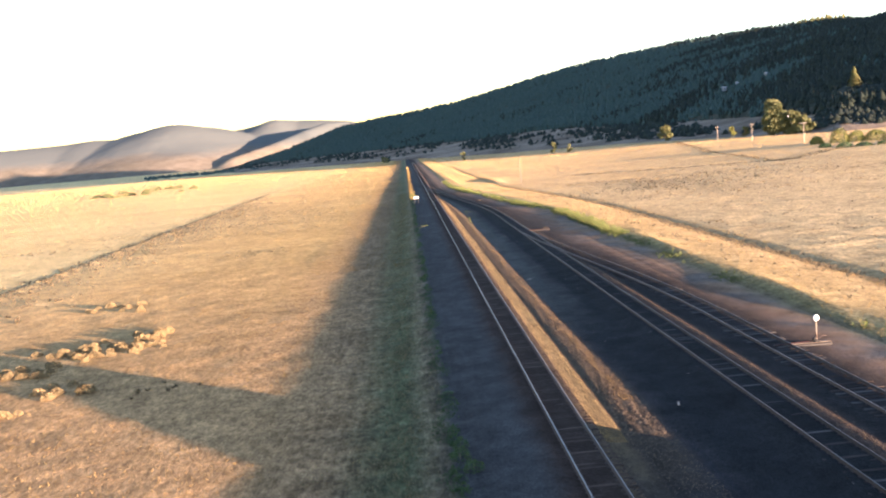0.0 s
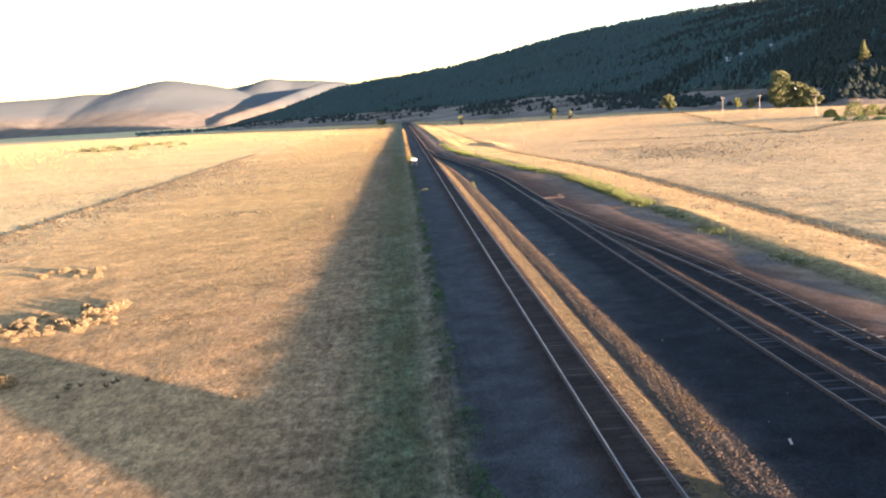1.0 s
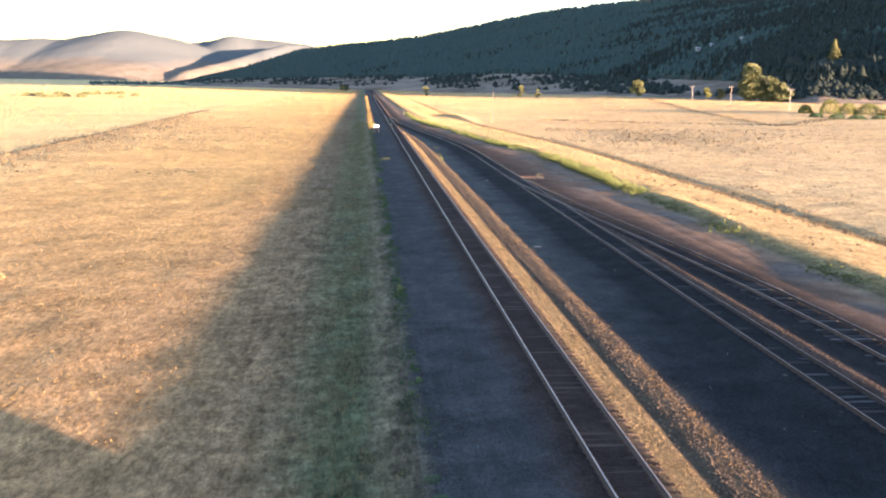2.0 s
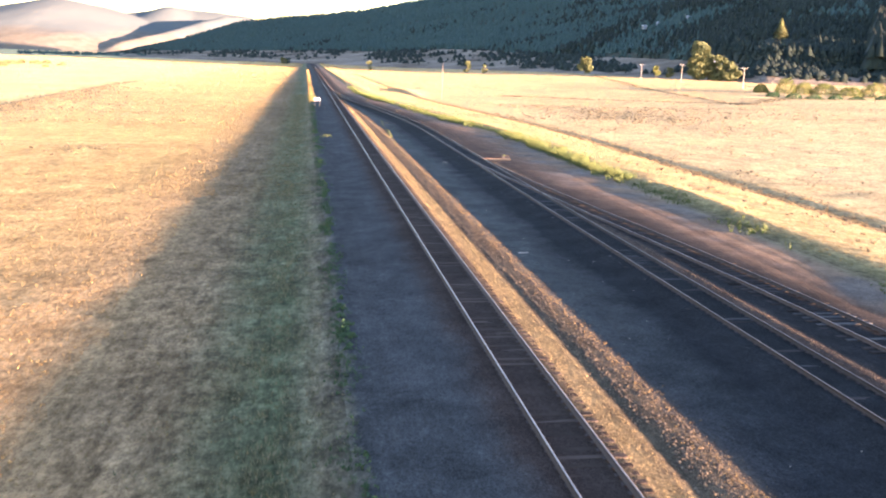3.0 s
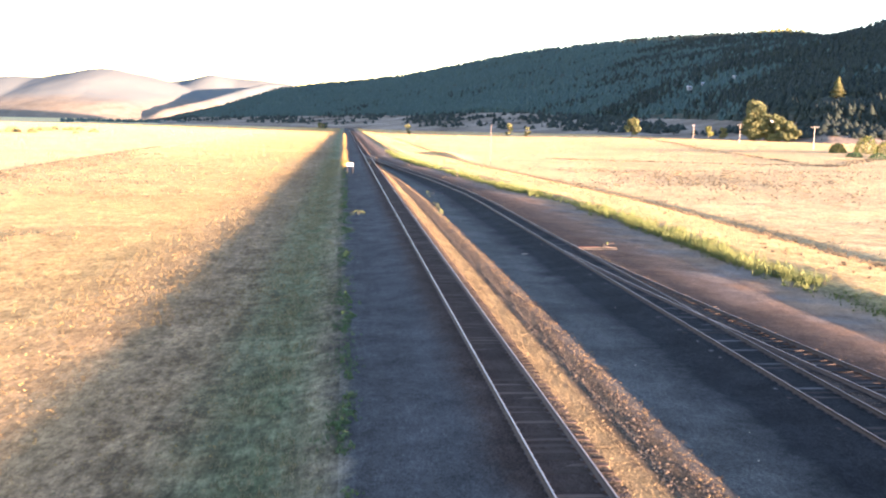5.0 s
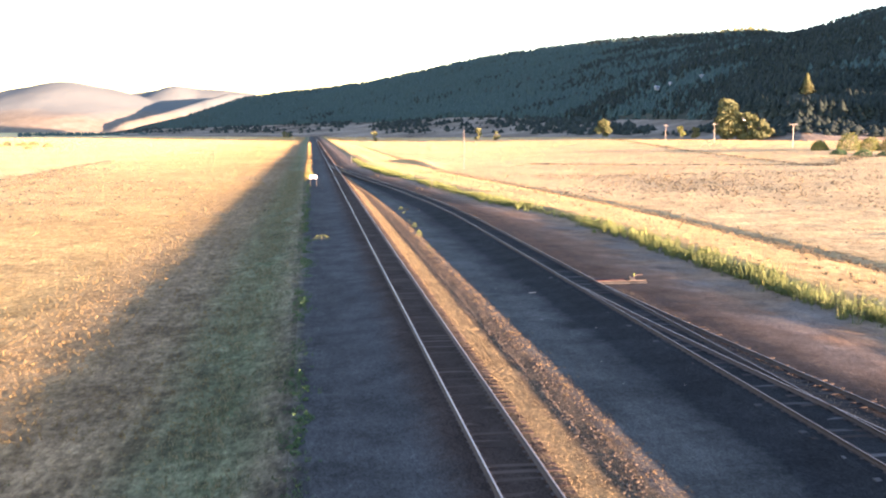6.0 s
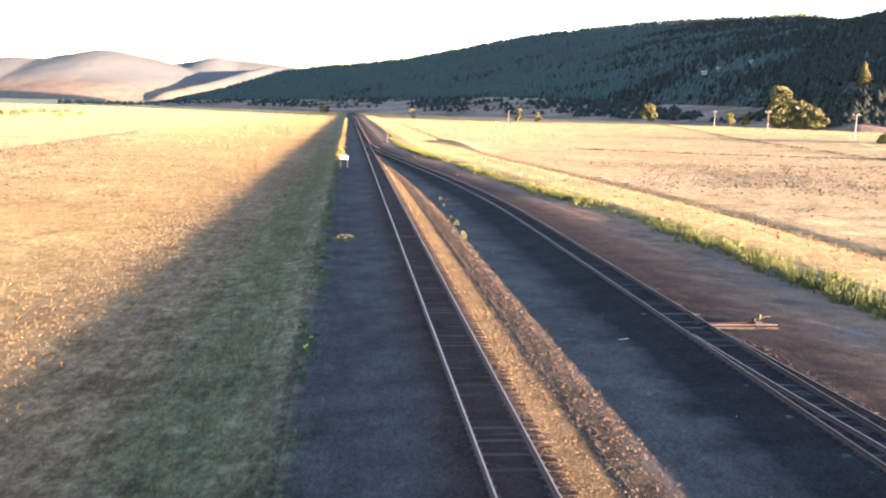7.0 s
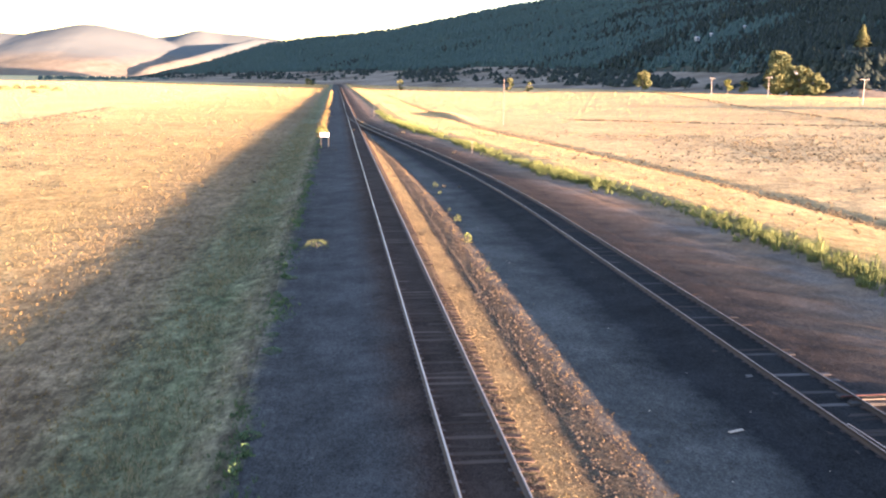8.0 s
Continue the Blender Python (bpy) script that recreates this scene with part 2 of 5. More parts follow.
M_GROUND = ground_material()
M_RAIL = plain("rail_steel", (0.20, 0.195, 0.19), (0.31, 0.305, 0.30), 6, 0.4, 0.7)
# darker, rougher steel for the right rail of the main track
M_DIMRAIL = plain("dim_rail_steel", (0.13, 0.118, 0.105), (0.20, 0.185, 0.17), 6, 0.5, 0.4)
M_OLDRAIL = plain("dull_rail_head", (0.10, 0.086, 0.077), (0.18, 0.16, 0.145), 4, 0.45, 0.5)
M_RUST = plain("rusty_rail", (0.035, 0.023, 0.017), (0.075, 0.05, 0.038), 4, 0.8, 0.1)
M_TIE = plain("creosoted_timber", (0.030, 0.021, 0.015), (0.098, 0.068, 0.050), 3, 0.95, 0, 0.01, gloss=0.06)
M_TIE_OLD = plain("weathered_timber", (0.022, 0.017, 0.014), (0.06, 0.048, 0.04), 3, 0.95, 0, 0.01, gloss=0.06)
M_TIE_PALE = plain("bleached_timber", (0.040, 0.036, 0.032), (0.098, 0.088, 0.079), 3, 0.95, 0, 0.01, gloss=0.1)
M_STONE = plain("gravel_stone", (0.045, 0.031, 0.02), (0.19, 0.132, 0.078), 20, 0.95, per="island")
M_CLOD = plain("dark_clod", (0.03, 0.022, 0.018), (0.075, 0.05, 0.036), 20, 0.95, per="island")
M_STRAWSTONE = plain("straw_litter", (0.205, 0.14, 0.062), (0.35, 0.245, 0.105), 20, 0.95, per="island")
M_DRY = plain("dry_grass", (0.27, 0.172, 0.056), (0.47, 0.31, 0.10), 3, 0.9, per="island", streaks=True)
M_TAN = plain("tan_grass", (0.105, 0.066, 0.023), (0.20, 0.13, 0.044), 3, 0.9, per="island")
M_DULL = plain("dull_grass", (0.080, 0.089, 0.040), (0.265, 0.207, 0.110), 2.2, 0.9, per="island", spread=0.14)
M_WEED = plain("green_weed", (0.056, 0.08, 0.019), (0.155, 0.158, 0.04), 4, 0.8, per="island")
# green_weed darkened, the shade on the ballast edge put into the colour
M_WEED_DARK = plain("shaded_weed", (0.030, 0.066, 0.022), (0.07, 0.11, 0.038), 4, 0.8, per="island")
M_SAGE = plain("rabbitbrush", (0.15, 0.108, 0.048), (0.31, 0.225, 0.105), 6, 0.9, per="island")
M_SCRUB = plain("low_scrub", (0.045, 0.037, 0.022), (0.125, 0.094, 0.054), 3, 0.9, per="island")
M_LEAF = plain("cottonwood_leaf", (0.072, 0.088, 0.034), (0.20, 0.185, 0.07), 0.8, 0.8, per="island")
M_LEAF_G = plain("bush_leaf", (0.08, 0.105, 0.028), (0.235, 0.215, 0.05), 0.8, 0.8, per="island")
# paler and bluer than near_pine_needles: distance haze put into the colour
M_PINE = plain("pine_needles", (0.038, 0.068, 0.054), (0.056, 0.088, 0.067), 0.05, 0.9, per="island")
# golden copy of pine_needles, the low sun put into its colour
M_PINE_LIT = plain("sunlit_pine_needles", (0.09, 0.10, 0.03), (0.23, 0.20, 0.065), 0.5, 0.9, per="island")
# darker copy of pine_needles, with shade and thinner haze put into the colour
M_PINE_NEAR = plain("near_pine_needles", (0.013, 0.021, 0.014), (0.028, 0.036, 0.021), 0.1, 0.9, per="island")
M_BARK = plain("bark", (0.10, 0.075, 0.055), (0.24, 0.19, 0.14), 3, 0.95)
M_POLE = plain("weathered_pole", (0.30, 0.235, 0.17), (0.46, 0.385, 0.30), 2, 0.9)
M_WHITE = plain("white_paint", (0.70, 0.69, 0.66), (0.82, 0.81, 0.79), 3, 0.6)
M_DARKIRON = plain("dark_iron", (0.012, 0.011, 0.010), (0.04, 0.034, 0.03), 5, 0.7, 0.3)
M_RED = plain("faded_red_paint", (0.055, 0.013, 0.009), (0.10, 0.028, 0.02), 6, 0.7)
M_SHED = plain("shed_timber", (0.16, 0.12, 0.09), (0.30, 0.24, 0.18), 2, 0.9)
M_CABIN = plain("cabin_paint", (0.24, 0.24, 0.24), (0.34, 0.34, 0.33), 2, 0.8)
M_ROOF = plain("roof_metal", (0.38, 0.38, 0.38), (0.52, 0.52, 0.51), 2, 0.5)


def slope_material(name, a, b, scale, wooded=None):
    mat, tree, bsdf = nodes_of(name)
    p = place(tree)
    n1, n2 = noise_of(tree, p, scale, 6, 0.65), noise_of(tree, p, scale * 14, 5, 0.7)
    c = ramp(tree, n1, [(0.35, a), (0.65, b)])
    c = mixed(tree, 0.8, c, ramp(tree, n2, [(0.25, 0.6), (0.75, 1.3)]), "MULTIPLY")
    # woods on the upper slopes, their cool grey also carrying distance haze
    if wooded:
        split = tree.nodes.new("ShaderNodeSeparateXYZ")
        tree.links.new(p, split.inputs[0])
        up = calc(tree, "ADD", split.outputs[2], calc(tree, "MULTIPLY", calc(tree, "SUBTRACT", n1, 0.5), 160.0))
        c = mixed(tree, ramp(tree, calc(tree, "DIVIDE", up, 200.0), [(wooded[0] / 200, 0.0), (wooded[1] / 200, 1.0)]), c, (0.128, 0.138, 0.128))
    tree.links.new(c, bsdf.inputs["Base Color"])
    bsdf.inputs["Roughness"].default_value = 1.0
    bsdf.inputs["Specular IOR Level"].default_value = 0.0
    bump(tree, bsdf, n2, 0.7, 3.0)
    return mat


M_HILL = slope_material("hillside", (0.04, 0.055, 0.045), (0.09, 0.09, 0.07), 0.006)
M_APRON = slope_material("hill_foot", (0.13, 0.10, 0.072), (0.34, 0.27, 0.195), 0.012)
M_FAR = slope_material("distant_hills", (0.165, 0.141, 0.102), (0.24, 0.195, 0.142), 0.0014, (48.0, 100.0))

# ---- builders ----


def mesh_of(name, verts, faces, mat, smooth=False):
    me = bpy.data.meshes.new(name)
    verts = np.asarray(verts, dtype=np.float32).reshape(-1, 3)
    if isinstance(faces, np.ndarray):
        k = faces.shape[1]
        me.vertices.add(len(verts))
        me.vertices.foreach_set("co", verts.ravel())
        me.loops.add(faces.size)
        me.loops.foreach_set("vertex_index", faces.astype(np.int32).ravel())
        me.polygons.add(len(faces))
        me.polygons.foreach_set("loop_start", np.arange(len(faces), dtype=np.int32) * k)
        me.update(calc_edges=True)
    else:
        me.from_pydata(verts.tolist(), [], faces)
        me.update()
    me.materials.append(mat)
    if smooth:
        me.polygons.foreach_set("use_smooth", np.ones(len(me.polygons), dtype=bool))
    return me


def part(name, me, parent=None, label="", m=None):
    ob = new(name, me)
    if parent is not None:
        ob.parent = parent
    if m is not None:
        ob.matrix_basis = m
    return tagged(ob, label)


def thing(name, x, y, z, label, category, group="", kind="", rz=0):
    ob = new(name)
    ob.matrix_basis = pose(x, y, z, 0, 0, rz)
    return tagged(ob, label, category, group, kind)


def box(w, d, h, bevel=0.0, z0=0.0, taper=1.0):
    """A box with bevelled edges, standing on z0, centred in x and y."""
    bm = bmesh.new()
    bmesh.ops.create_cube(bm, size=1.0)
    for v in bm.verts:
        k = taper if v.co.z > 0 else 1.0
        v.co = Vector((v.co.x * w * k, v.co.y * d * k, (v.co.z + 0.5) * h + z0))
    if bevel:
        bmesh.ops.bevel(bm, geom=bm.edges[:], offset=bevel, segments=1, affect="EDGES")
    return bm


def tube(points, radii, sides=8, close=True):
    """A tapered round bar through the points."""
    bm = bmesh.new()
    rings = []
    for i, pt in enumerate(points):
        a, b = Vector(points[max(i - 1, 0)]), Vector(points[min(i + 1, len(points) - 1)])
        q = (b - a).to_track_quat("Z", "Y")
        rings.append([bm.verts.new(Vector(pt) + q @ Vector((radii[i] * math.cos(6.28319 * k / sides), radii[i] * math.sin(6.28319 * k / sides), 0))) for k in range(sides)])
    for r0, r1 in zip(rings, rings[1:]):
        for k in range(sides):
            bm.faces.new((r0[k], r0[(k + 1) % sides], r1[(k + 1) % sides], r1[k]))
    if close:
        bm.faces.new(rings[0][::-1])
        bm.faces.new(rings[-1])
    return bm


def shape(name, bm, mat, smooth=False):
    me = bpy.data.meshes.new(name)
    bm.to_mesh(me)
    bm.free()
    me.materials.append(mat)
    if smooth:
        me.polygons.foreach_set("use_smooth", np.ones(len(me.polygons), dtype=bool))
    return me


rng = np.random.default_rng(7)


def smooth01(s):
    s = np.clip(s, 0.0, 1.0)
    return s * s * (3 - 2 * s)


# ---- the lie of the land ----
A_X, B_X, FIELD = 10.6, 15.3, -1.07


def line_a(y):
    """Centre of the passing siding, which joins the main track."""
    return A_X * (1 - smooth01((np.asarray(y, float) - 165) / 160))


def line_b(y):
    """Centre of the stub track, which leaves the siding."""
    return line_a(y) + (B_X - A_X) * smooth01((137 - np.asarray(y, float)) / 79)


def bank_shift(y):
    """How far the foot of the bank closes in on the track up the line."""
    return 3.2 * smooth01((np.asarray(y, float) - 160) / 45)


def bank_x(u, y):
    """Where a distance across the tracks lies near the foot of the bank."""
    return u - (A_X - line_a(y)) - bank_shift(y)


def across(x, y):
    """The distance across the tracks, with the strip between them squeezed where they close up."""
    ca = line_a(y)
    d = A_X - ca
    xr = np.maximum(ca - 0.8, 0.81)
    mid = 0.8 + (x - 0.8) * 9.0 / np.maximum(xr - 0.8, 0.01)
    out = x + d
    out = out + bank_shift(y) * smooth01((out - 13) / 5) * smooth01((31 - out) / 7)
    return np.where(x < 0.8, x, np.where(x < xr, mid, out))


def gravel_shift(u, y):
    """How far the outer edge of the gravel strip draws in further up the line."""
    return 0.8 * smooth01((np.asarray(y, float) - 38) / 50) * smooth01((u - 2.5) / 1.3) * smooth01((7.5 - u) / 1.8)


def band(x, y):
    """As across(), but with the yard's brown dirt drawn up to the last rail."""
    u, w = across(x, y), line_b(y) - line_a(y)
    u = u + gravel_shift(u, y)
    dark = 12.0 + (u - 11.8) / np.maximum(w, 0.1) * 4.3
    dirt = 16.4 + (u - 11.8 - w) * (21.0 - 16.4) / (21.0 - 11.8 - w)
    return np.where((u < 11.8) | (u > 21.0), u, np.where(u < 11.8 + w, dark, dirt))


PROFILE = [(-400, FIELD), (-12, FIELD), (-9, -1.02), (-7.4, -0.86), (-6.3, -0.62), (-5.6, -0.50), (-3.5, -0.40), (-1.8, -0.23), (-1.5, -0.155), (-0.86, -0.152), (-0.70, -0.182), (0.7, -0.182), (1.15, -0.192), (1.35, -0.225),
           (1.7, -0.27), (2.2, -0.30), (2.65, -0.325), (3.3, -0.345), (3.8, -0.375), (4.4, -0.44), (5.0, -0.47), (7.0, -0.47), (8.4, -0.40), (9.1, -0.25), (9.4, -0.204), (9.72, -0.206), (9.9, -0.222),
           (11.3, -0.222), (11.5, -0.232), (12.0, -0.235), (13.0, -0.27), (14.0, -0.25), (16.4, -0.24), (17.5, -0.29), (20.0, -0.34), (21.5, -0.36), (23.0, -0.22), (25.0, -0.14),
           (28.0, -0.33), (31.0, -0.55), (33.0, -0.88), (34.2, -0.93), (35.2, -0.77), (60.0, -0.82), (500, -0.82)]
PX, PZ = np.array([p[0] for p in PROFILE], float), np.array([p[1] for p in PROFILE], float)


def waves(x, y, size, seed):
    r = np.random.default_rng(seed)
    z = np.zeros_like(x, dtype=float)
    for k in range(7):
        a, f, ph = r.uniform(0, 6.283), r.uniform(0.6, 2.2) / size, r.uniform(0, 6.283)
        z += np.sin((x * np.cos(a) + y * np.sin(a)) * f * 6.283 + ph) / 7
    return z


def rough_noise(x, y, size, seed):
    """Smooth random lumps of about the size given, from -1 to 1."""
    g = np.random.default_rng(seed).uniform(-1, 1, (256, 256))
    fx, fy = x / size, y / size
    ix, iy = np.floor(fx).astype(int), np.floor(fy).astype(int)
    tx, ty = smooth01(fx - ix), smooth01(fy - iy)
    a, b = g[ix % 256, iy % 256], g[(ix + 1) % 256, iy % 256]
    c, d = g[ix % 256, (iy + 1) % 256], g[(ix + 1) % 256, (iy + 1) % 256]
    return (a * (1 - tx) + b * tx) * (1 - ty) + (c * (1 - tx) + d * tx) * ty


def land(x, y):
    """Height of the ground."""
    x, y = np.asarray(x, float), np.asarray(y, float)
    u = across(x, y)
    z = np.interp(u, PX, PZ)
    gap = line_b(y) - line_a(y)
    z += 0.075 * np.exp(-((x - line_a(y) - 1.5) / 0.42) ** 2) * (gap > 3.2)
    z += -0.085 * np.exp(-((u - 2.6) / 0.24) ** 2) * (1 - 0.75 * smooth01((y - 55) / 40)) * (u > 1.5) * (u < 4)
    z -= 0.045 * smooth01((y - 40) / 36) * np.exp(-((u - 4.35) / 0.5) ** 2)
    z -= 1.7 * np.exp(-((x - 182) / 34) ** 2 - ((y - 336) / 13) ** 2)
    for rut_u, deep in ((17.6, 0.035), (19.3, 0.045), (20.3, 0.03)):
        z -= deep * np.exp(-((u + 0.35 * waves(y, y * 0, 31, 57) - rut_u) / 0.2) ** 2) * (line_b(y) - line_a(y) < 4.5)
    z += 1.05 * np.exp(-((x - 24.5) / 3.2) ** 2 - ((y - 335) / 26) ** 2)
    z += (0.14 + 0.42 * waves(y, y * 0, 38, 66)) * np.exp(-((u - 23.6) / 1.1) ** 2) * smooth01((215 - y) / 80)
    wild = smooth01((np.abs(u - 5) - 14) / 8)
    z += wild * (0.022 * waves(x, y, 9, 3) + 0.03 * waves(x, y, 60, 4) * smooth01((np.abs(x) - 20) / 40) + 0.035 * waves(x, y, 17, 14) * smooth01((np.abs(x) - 20) / 40))
    z += (0.055 * smooth01((u - 35) / 12) + 0.018 * smooth01((-14 - u) / 20)) * waves(x * 0.16, y, 7.5, 91) * smooth01((600 - y) / 300)
    lumpy = (0.030 * rough_noise(x, y, 1.9, 51) + 0.018 * rough_noise(x, y, 4.7, 52)) * smooth01((-9.5 - u) / 4) + 0.06 * rough_noise(x * 0.55, y, 2.6, 53) * smooth01((u - 35) / 4)
    z += lumpy * smooth01((330 - y) / 120) * smooth01((140 - np.abs(x)) / 60)
    rut = -64.5 - 0.02 * (y - 120)
    z += -0.15 * np.exp(-((x - rut) / 1.0) ** 2) + 0.13 * np.exp(-((x - rut - 2.0) / 1.1) ** 2)
    z += 2.2 * smooth01((x - 60) / 140) * smooth01((y - 150) / 200)
    return z


xs = np.concatenate([-np.geomspace(77, 4700, 52)[::-1], np.arange(-76, -60, 0.5), np.arange(-60, -12, 0.6), np.arange(-12, -3, 0.3), np.arange(-3, 17, 0.16), np.arange(17, 24, 0.3), np.arange(24, 60, 1.0), np.geomspace(62, 4700, 52)])
ys = np.concatenate([-np.geomspace(12, 4700, 30)[::-1], np.arange(-10, 240, 0.85), np.geomspace(242, 4850, 110)])
gx, gy = np.meshgrid(xs, ys)
gz = land(gx, gy)
nx, ny = len(xs), len(ys)
idx = np.arange(nx * ny).reshape(ny, nx)
quads = np.stack([idx[:-1, :-1], idx[:-1, 1:], idx[1:, 1:], idx[1:, :-1]], -1).reshape(-1, 4)
me = mesh_of("ground", np.stack([gx, gy, gz], -1), quads, M_GROUND, True)
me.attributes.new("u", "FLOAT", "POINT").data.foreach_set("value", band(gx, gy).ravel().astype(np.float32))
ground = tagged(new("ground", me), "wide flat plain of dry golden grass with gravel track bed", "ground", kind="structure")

# ---- hills ----


def hill_sheet(name, az_deg, r0, r1, z0, z1, mat, rows, rough, label, seed, power=0.9, fold=420):
    """A hillside between an inner foot and a ridge, both given for each bearing."""
    s = np.concatenate([np.linspace(-0.06, 1, rows), [1.08, 1.25]])
    az, ss = np.meshgrid(np.radians(az_deg), s)
    r = r0[None, :] + (r1 - r0)[None, :] * ss
    up = np.clip(ss, 0, 1) ** power * np.where(ss > 1, 1 - (ss - 1) * 1.6, 1)
    x, y = r * np.sin(az), 60 + r * np.cos(az)
    broad = np.convolve(np.pad(z1, 12, mode="edge"), np.ones(25) / 25, "valid")
    z = z0[None, :] + (broad - z0)[None, :] * up + (z1 - broad)[None, :] * np.clip(ss, 0, 1.0) ** 3
    lump = np.array([noise.fractal(Vector((a / fold, b / fold, seed)), 0.9, 2.1, 5) for a, b in zip(x.ravel(), y.ravel())]).reshape(x.shape)
    z += rough * lump * np.sin(np.clip(ss, 0, 1) * np.pi) ** 0.7
    z = np.where(ss < 0, -4, z)
    n, m = az.shape
    ix = np.arange(n * m).reshape(n, m)
    q = np.stack([ix[:-1, :-1], ix[:-1, 1:], ix[1:, 1:], ix[1:, :-1]], -1).reshape(-1, 4)
    return tagged(new(name, mesh_of(name, np.stack([x, y, z], -1), q, mat, True)), label, "hill", kind="structure"), (x, y, z)


EYE_Z = 9.5
# from 36 degrees on the ridge is unseen, raised to shade the forest
RIDGE = [(-12, -0.6), (-10.2, 0.14), (-7.5, 0.75), (-3.9, 1.80), (0, 2.28), (3.2, 2.70), (6.0, 3.25), (8.0, 3.68), (10.3, 4.18), (13.7, 4.68), (17, 5.06), (20.2, 5.28), (23.4, 5.40),
         (25.8, 5.45), (28.2, 5.15), (30.2, 5.65), (31.6, 6.15), (36, 7.0), (44, 8.8), (52, 9.5), (60, 9.0), (68, 5.0), (72, 0.0)]
haz = np.linspace(-12, 72, 180)
elev = np.interp(haz, [a for a, _ in RIDGE], [e for _, e in RIDGE])
h_r1 = np.interp(haz, [-12, 0, 10, 15, 20, 26, 31, 40, 48, 58, 72], [2250, 2200, 2150, 2100, 2050, 1950, 1750, 1250, 1000, 1000, 1050])
h_r0 = np.interp(haz, [-12, -5, 0, 6, 12, 20, 28, 38, 48, 58, 72], [2000, 1750, 1550, 1300, 1100, 860, 620, 680, 705, 750, 860])
h_z0 = EYE_Z + h_r0 * np.tan(np.radians(np.interp(haz, [-12, -9, 0, 5, 8, 11, 15, 22, 28, 33, 58], [-0.40, -0.05, 0.25, 0.3, 0.6, 0.62, 0.38, 0.45, 0.6, 0.4, 0.2])))
h_z1 = np.maximum(EYE_Z + h_r1 * np.tan(np.radians(elev)), h_z0 + 2)
hill, hill_grid = hill_sheet("hill", haz, h_r0, h_r1, h_z0, h_z1, M_HILL, 60, 14, "long dark hillside covered with pine forest, in shade", 11)
# the pale apron between plain and forest
ap_r0 = np.interp(haz, [-12, 0, 6, 12, 20, 28, 38, 58, 72], [1500, 1150, 950, 800, 660, 545, 620, 690, 800])
apron, apron_grid = hill_sheet("hill_apron", haz, ap_r0, h_r0 + 40, np.minimum(0.8, h_z0), h_z0 + 3, M_APRON, 24, 2.0, "pale dry grassy foot of the hill with scattered shrubs", 21, 1.2)


def crest(points):
    """A crest line from bearings, distances and elevations, as points in the world."""
    return np.array([(r * math.sin(radians(a)), 60 + r * math.cos(radians(a)), EYE_Z + r * math.tan(radians(e))) for a, r, e in points])


def from_crest(x, y, line, fall, blunt):
    """Height of a ridge that falls away evenly from its crest line."""
    best = np.full(x.shape, -1e9)
    for p, q in zip(line, line[1:]):
        d = q[:2] - p[:2]
        t = np.clip(((x - p[0]) * d[0] + (y - p[1]) * d[1]) / (d @ d), 0, 1)
        off = np.hypot(x - p[0] - t * d[0], y - p[1] - t * d[1])
        best = np.maximum(best, p[2] + t * (q[2] - p[2]) - fall * (np.sqrt(off ** 2 + blunt ** 2) - blunt))
    return best


MAIN_CREST = crest([(-62, 4700, 1.3), (-45, 4700, 1.5), (-30, 4680, 1.75), (-23.3, 4660, 1.9), (-20.3, 4650, 1.98), (-18.7, 4640, 2.1), (-17, 4630, 2.08), (-15.4, 4600, 2.42), (-14, 4580, 2.7),
                    (-12.6, 4600, 2.45), (-11.3, 4660, 2.1)])
SIDE_CREST = crest([(-10.9, 4720, 2.0), (-9.2, 4700, 2.22), (-7.9, 4650, 2.53), (-6.6, 4640, 2.38), (-5.2, 4600, 2.30), (-3.8, 4560, 2.14), (-2, 4500, 1.7), (1, 4450, 0.9), (4, 4400, 0.1)])
FLANK_CREST = crest([(-2.6, 4500, 1.9), (-3.9, 4300, 2.1), (-4.9, 4150, 2.1), (-6.2, 4020, 1.72), (-8.0, 3920, 1.2), (-9.4, 3850, 0.85), (-10.6, 3800, 0.5), (-11.6, 3770, 0.0)])
LEFT_SPUR = crest([(-18.4, 4640, 2.12), (-17.4, 4420, 1.5), (-16.8, 4200, 0.9)])
MID_SPUR = crest([(-14, 4580, 2.66), (-14.3, 4400, 1.85), (-14.9, 4150, 0.7)])
fa_, fr_ = np.meshgrid(np.radians(np.linspace(-62, 6, 330)), np.linspace(3000, 5050, 110))
dx_, dy_ = fr_ * np.sin(fa_), 60 + fr_ * np.cos(fa_)
dz_ = np.maximum.reduce([from_crest(dx_, dy_, MAIN_CREST, 0.33, 110), from_crest(dx_, dy_, SIDE_CREST, 0.5, 70), from_crest(dx_, dy_, FLANK_CREST, 0.55, 25),
                         from_crest(dx_, dy_, LEFT_SPUR, 0.34, 110), from_crest(dx_, dy_, MID_SPUR, 0.28, 130)])
lump = np.array([noise.fractal(Vector((a / 520, b / 520, 31)), 0.9, 2.1, 5) for a, b in zip(dx_.ravel(), dy_.ravel())]).reshape(dx_.shape)
dz_ = np.maximum(dz_ + 9.0 * lump * smooth01(dz_ / 60) * smooth01((4560 - fr_) / 300), -3.0)
ix_ = np.arange(dx_.size).reshape(dx_.shape)
tagged(new("distant_hills", mesh_of("distant_hills", np.stack([dx_, dy_, dz_], -1), np.stack([ix_[:-1, :-1], ix_[:-1, 1:], ix_[1:, 1:], ix_[1:, :-1]], -1).reshape(-1, 4), M_FAR, True)),
       "distant bare tan hills with wooded tops and a shaded flank across the valley", "hill", kind="structure")

# ---- tracks ----


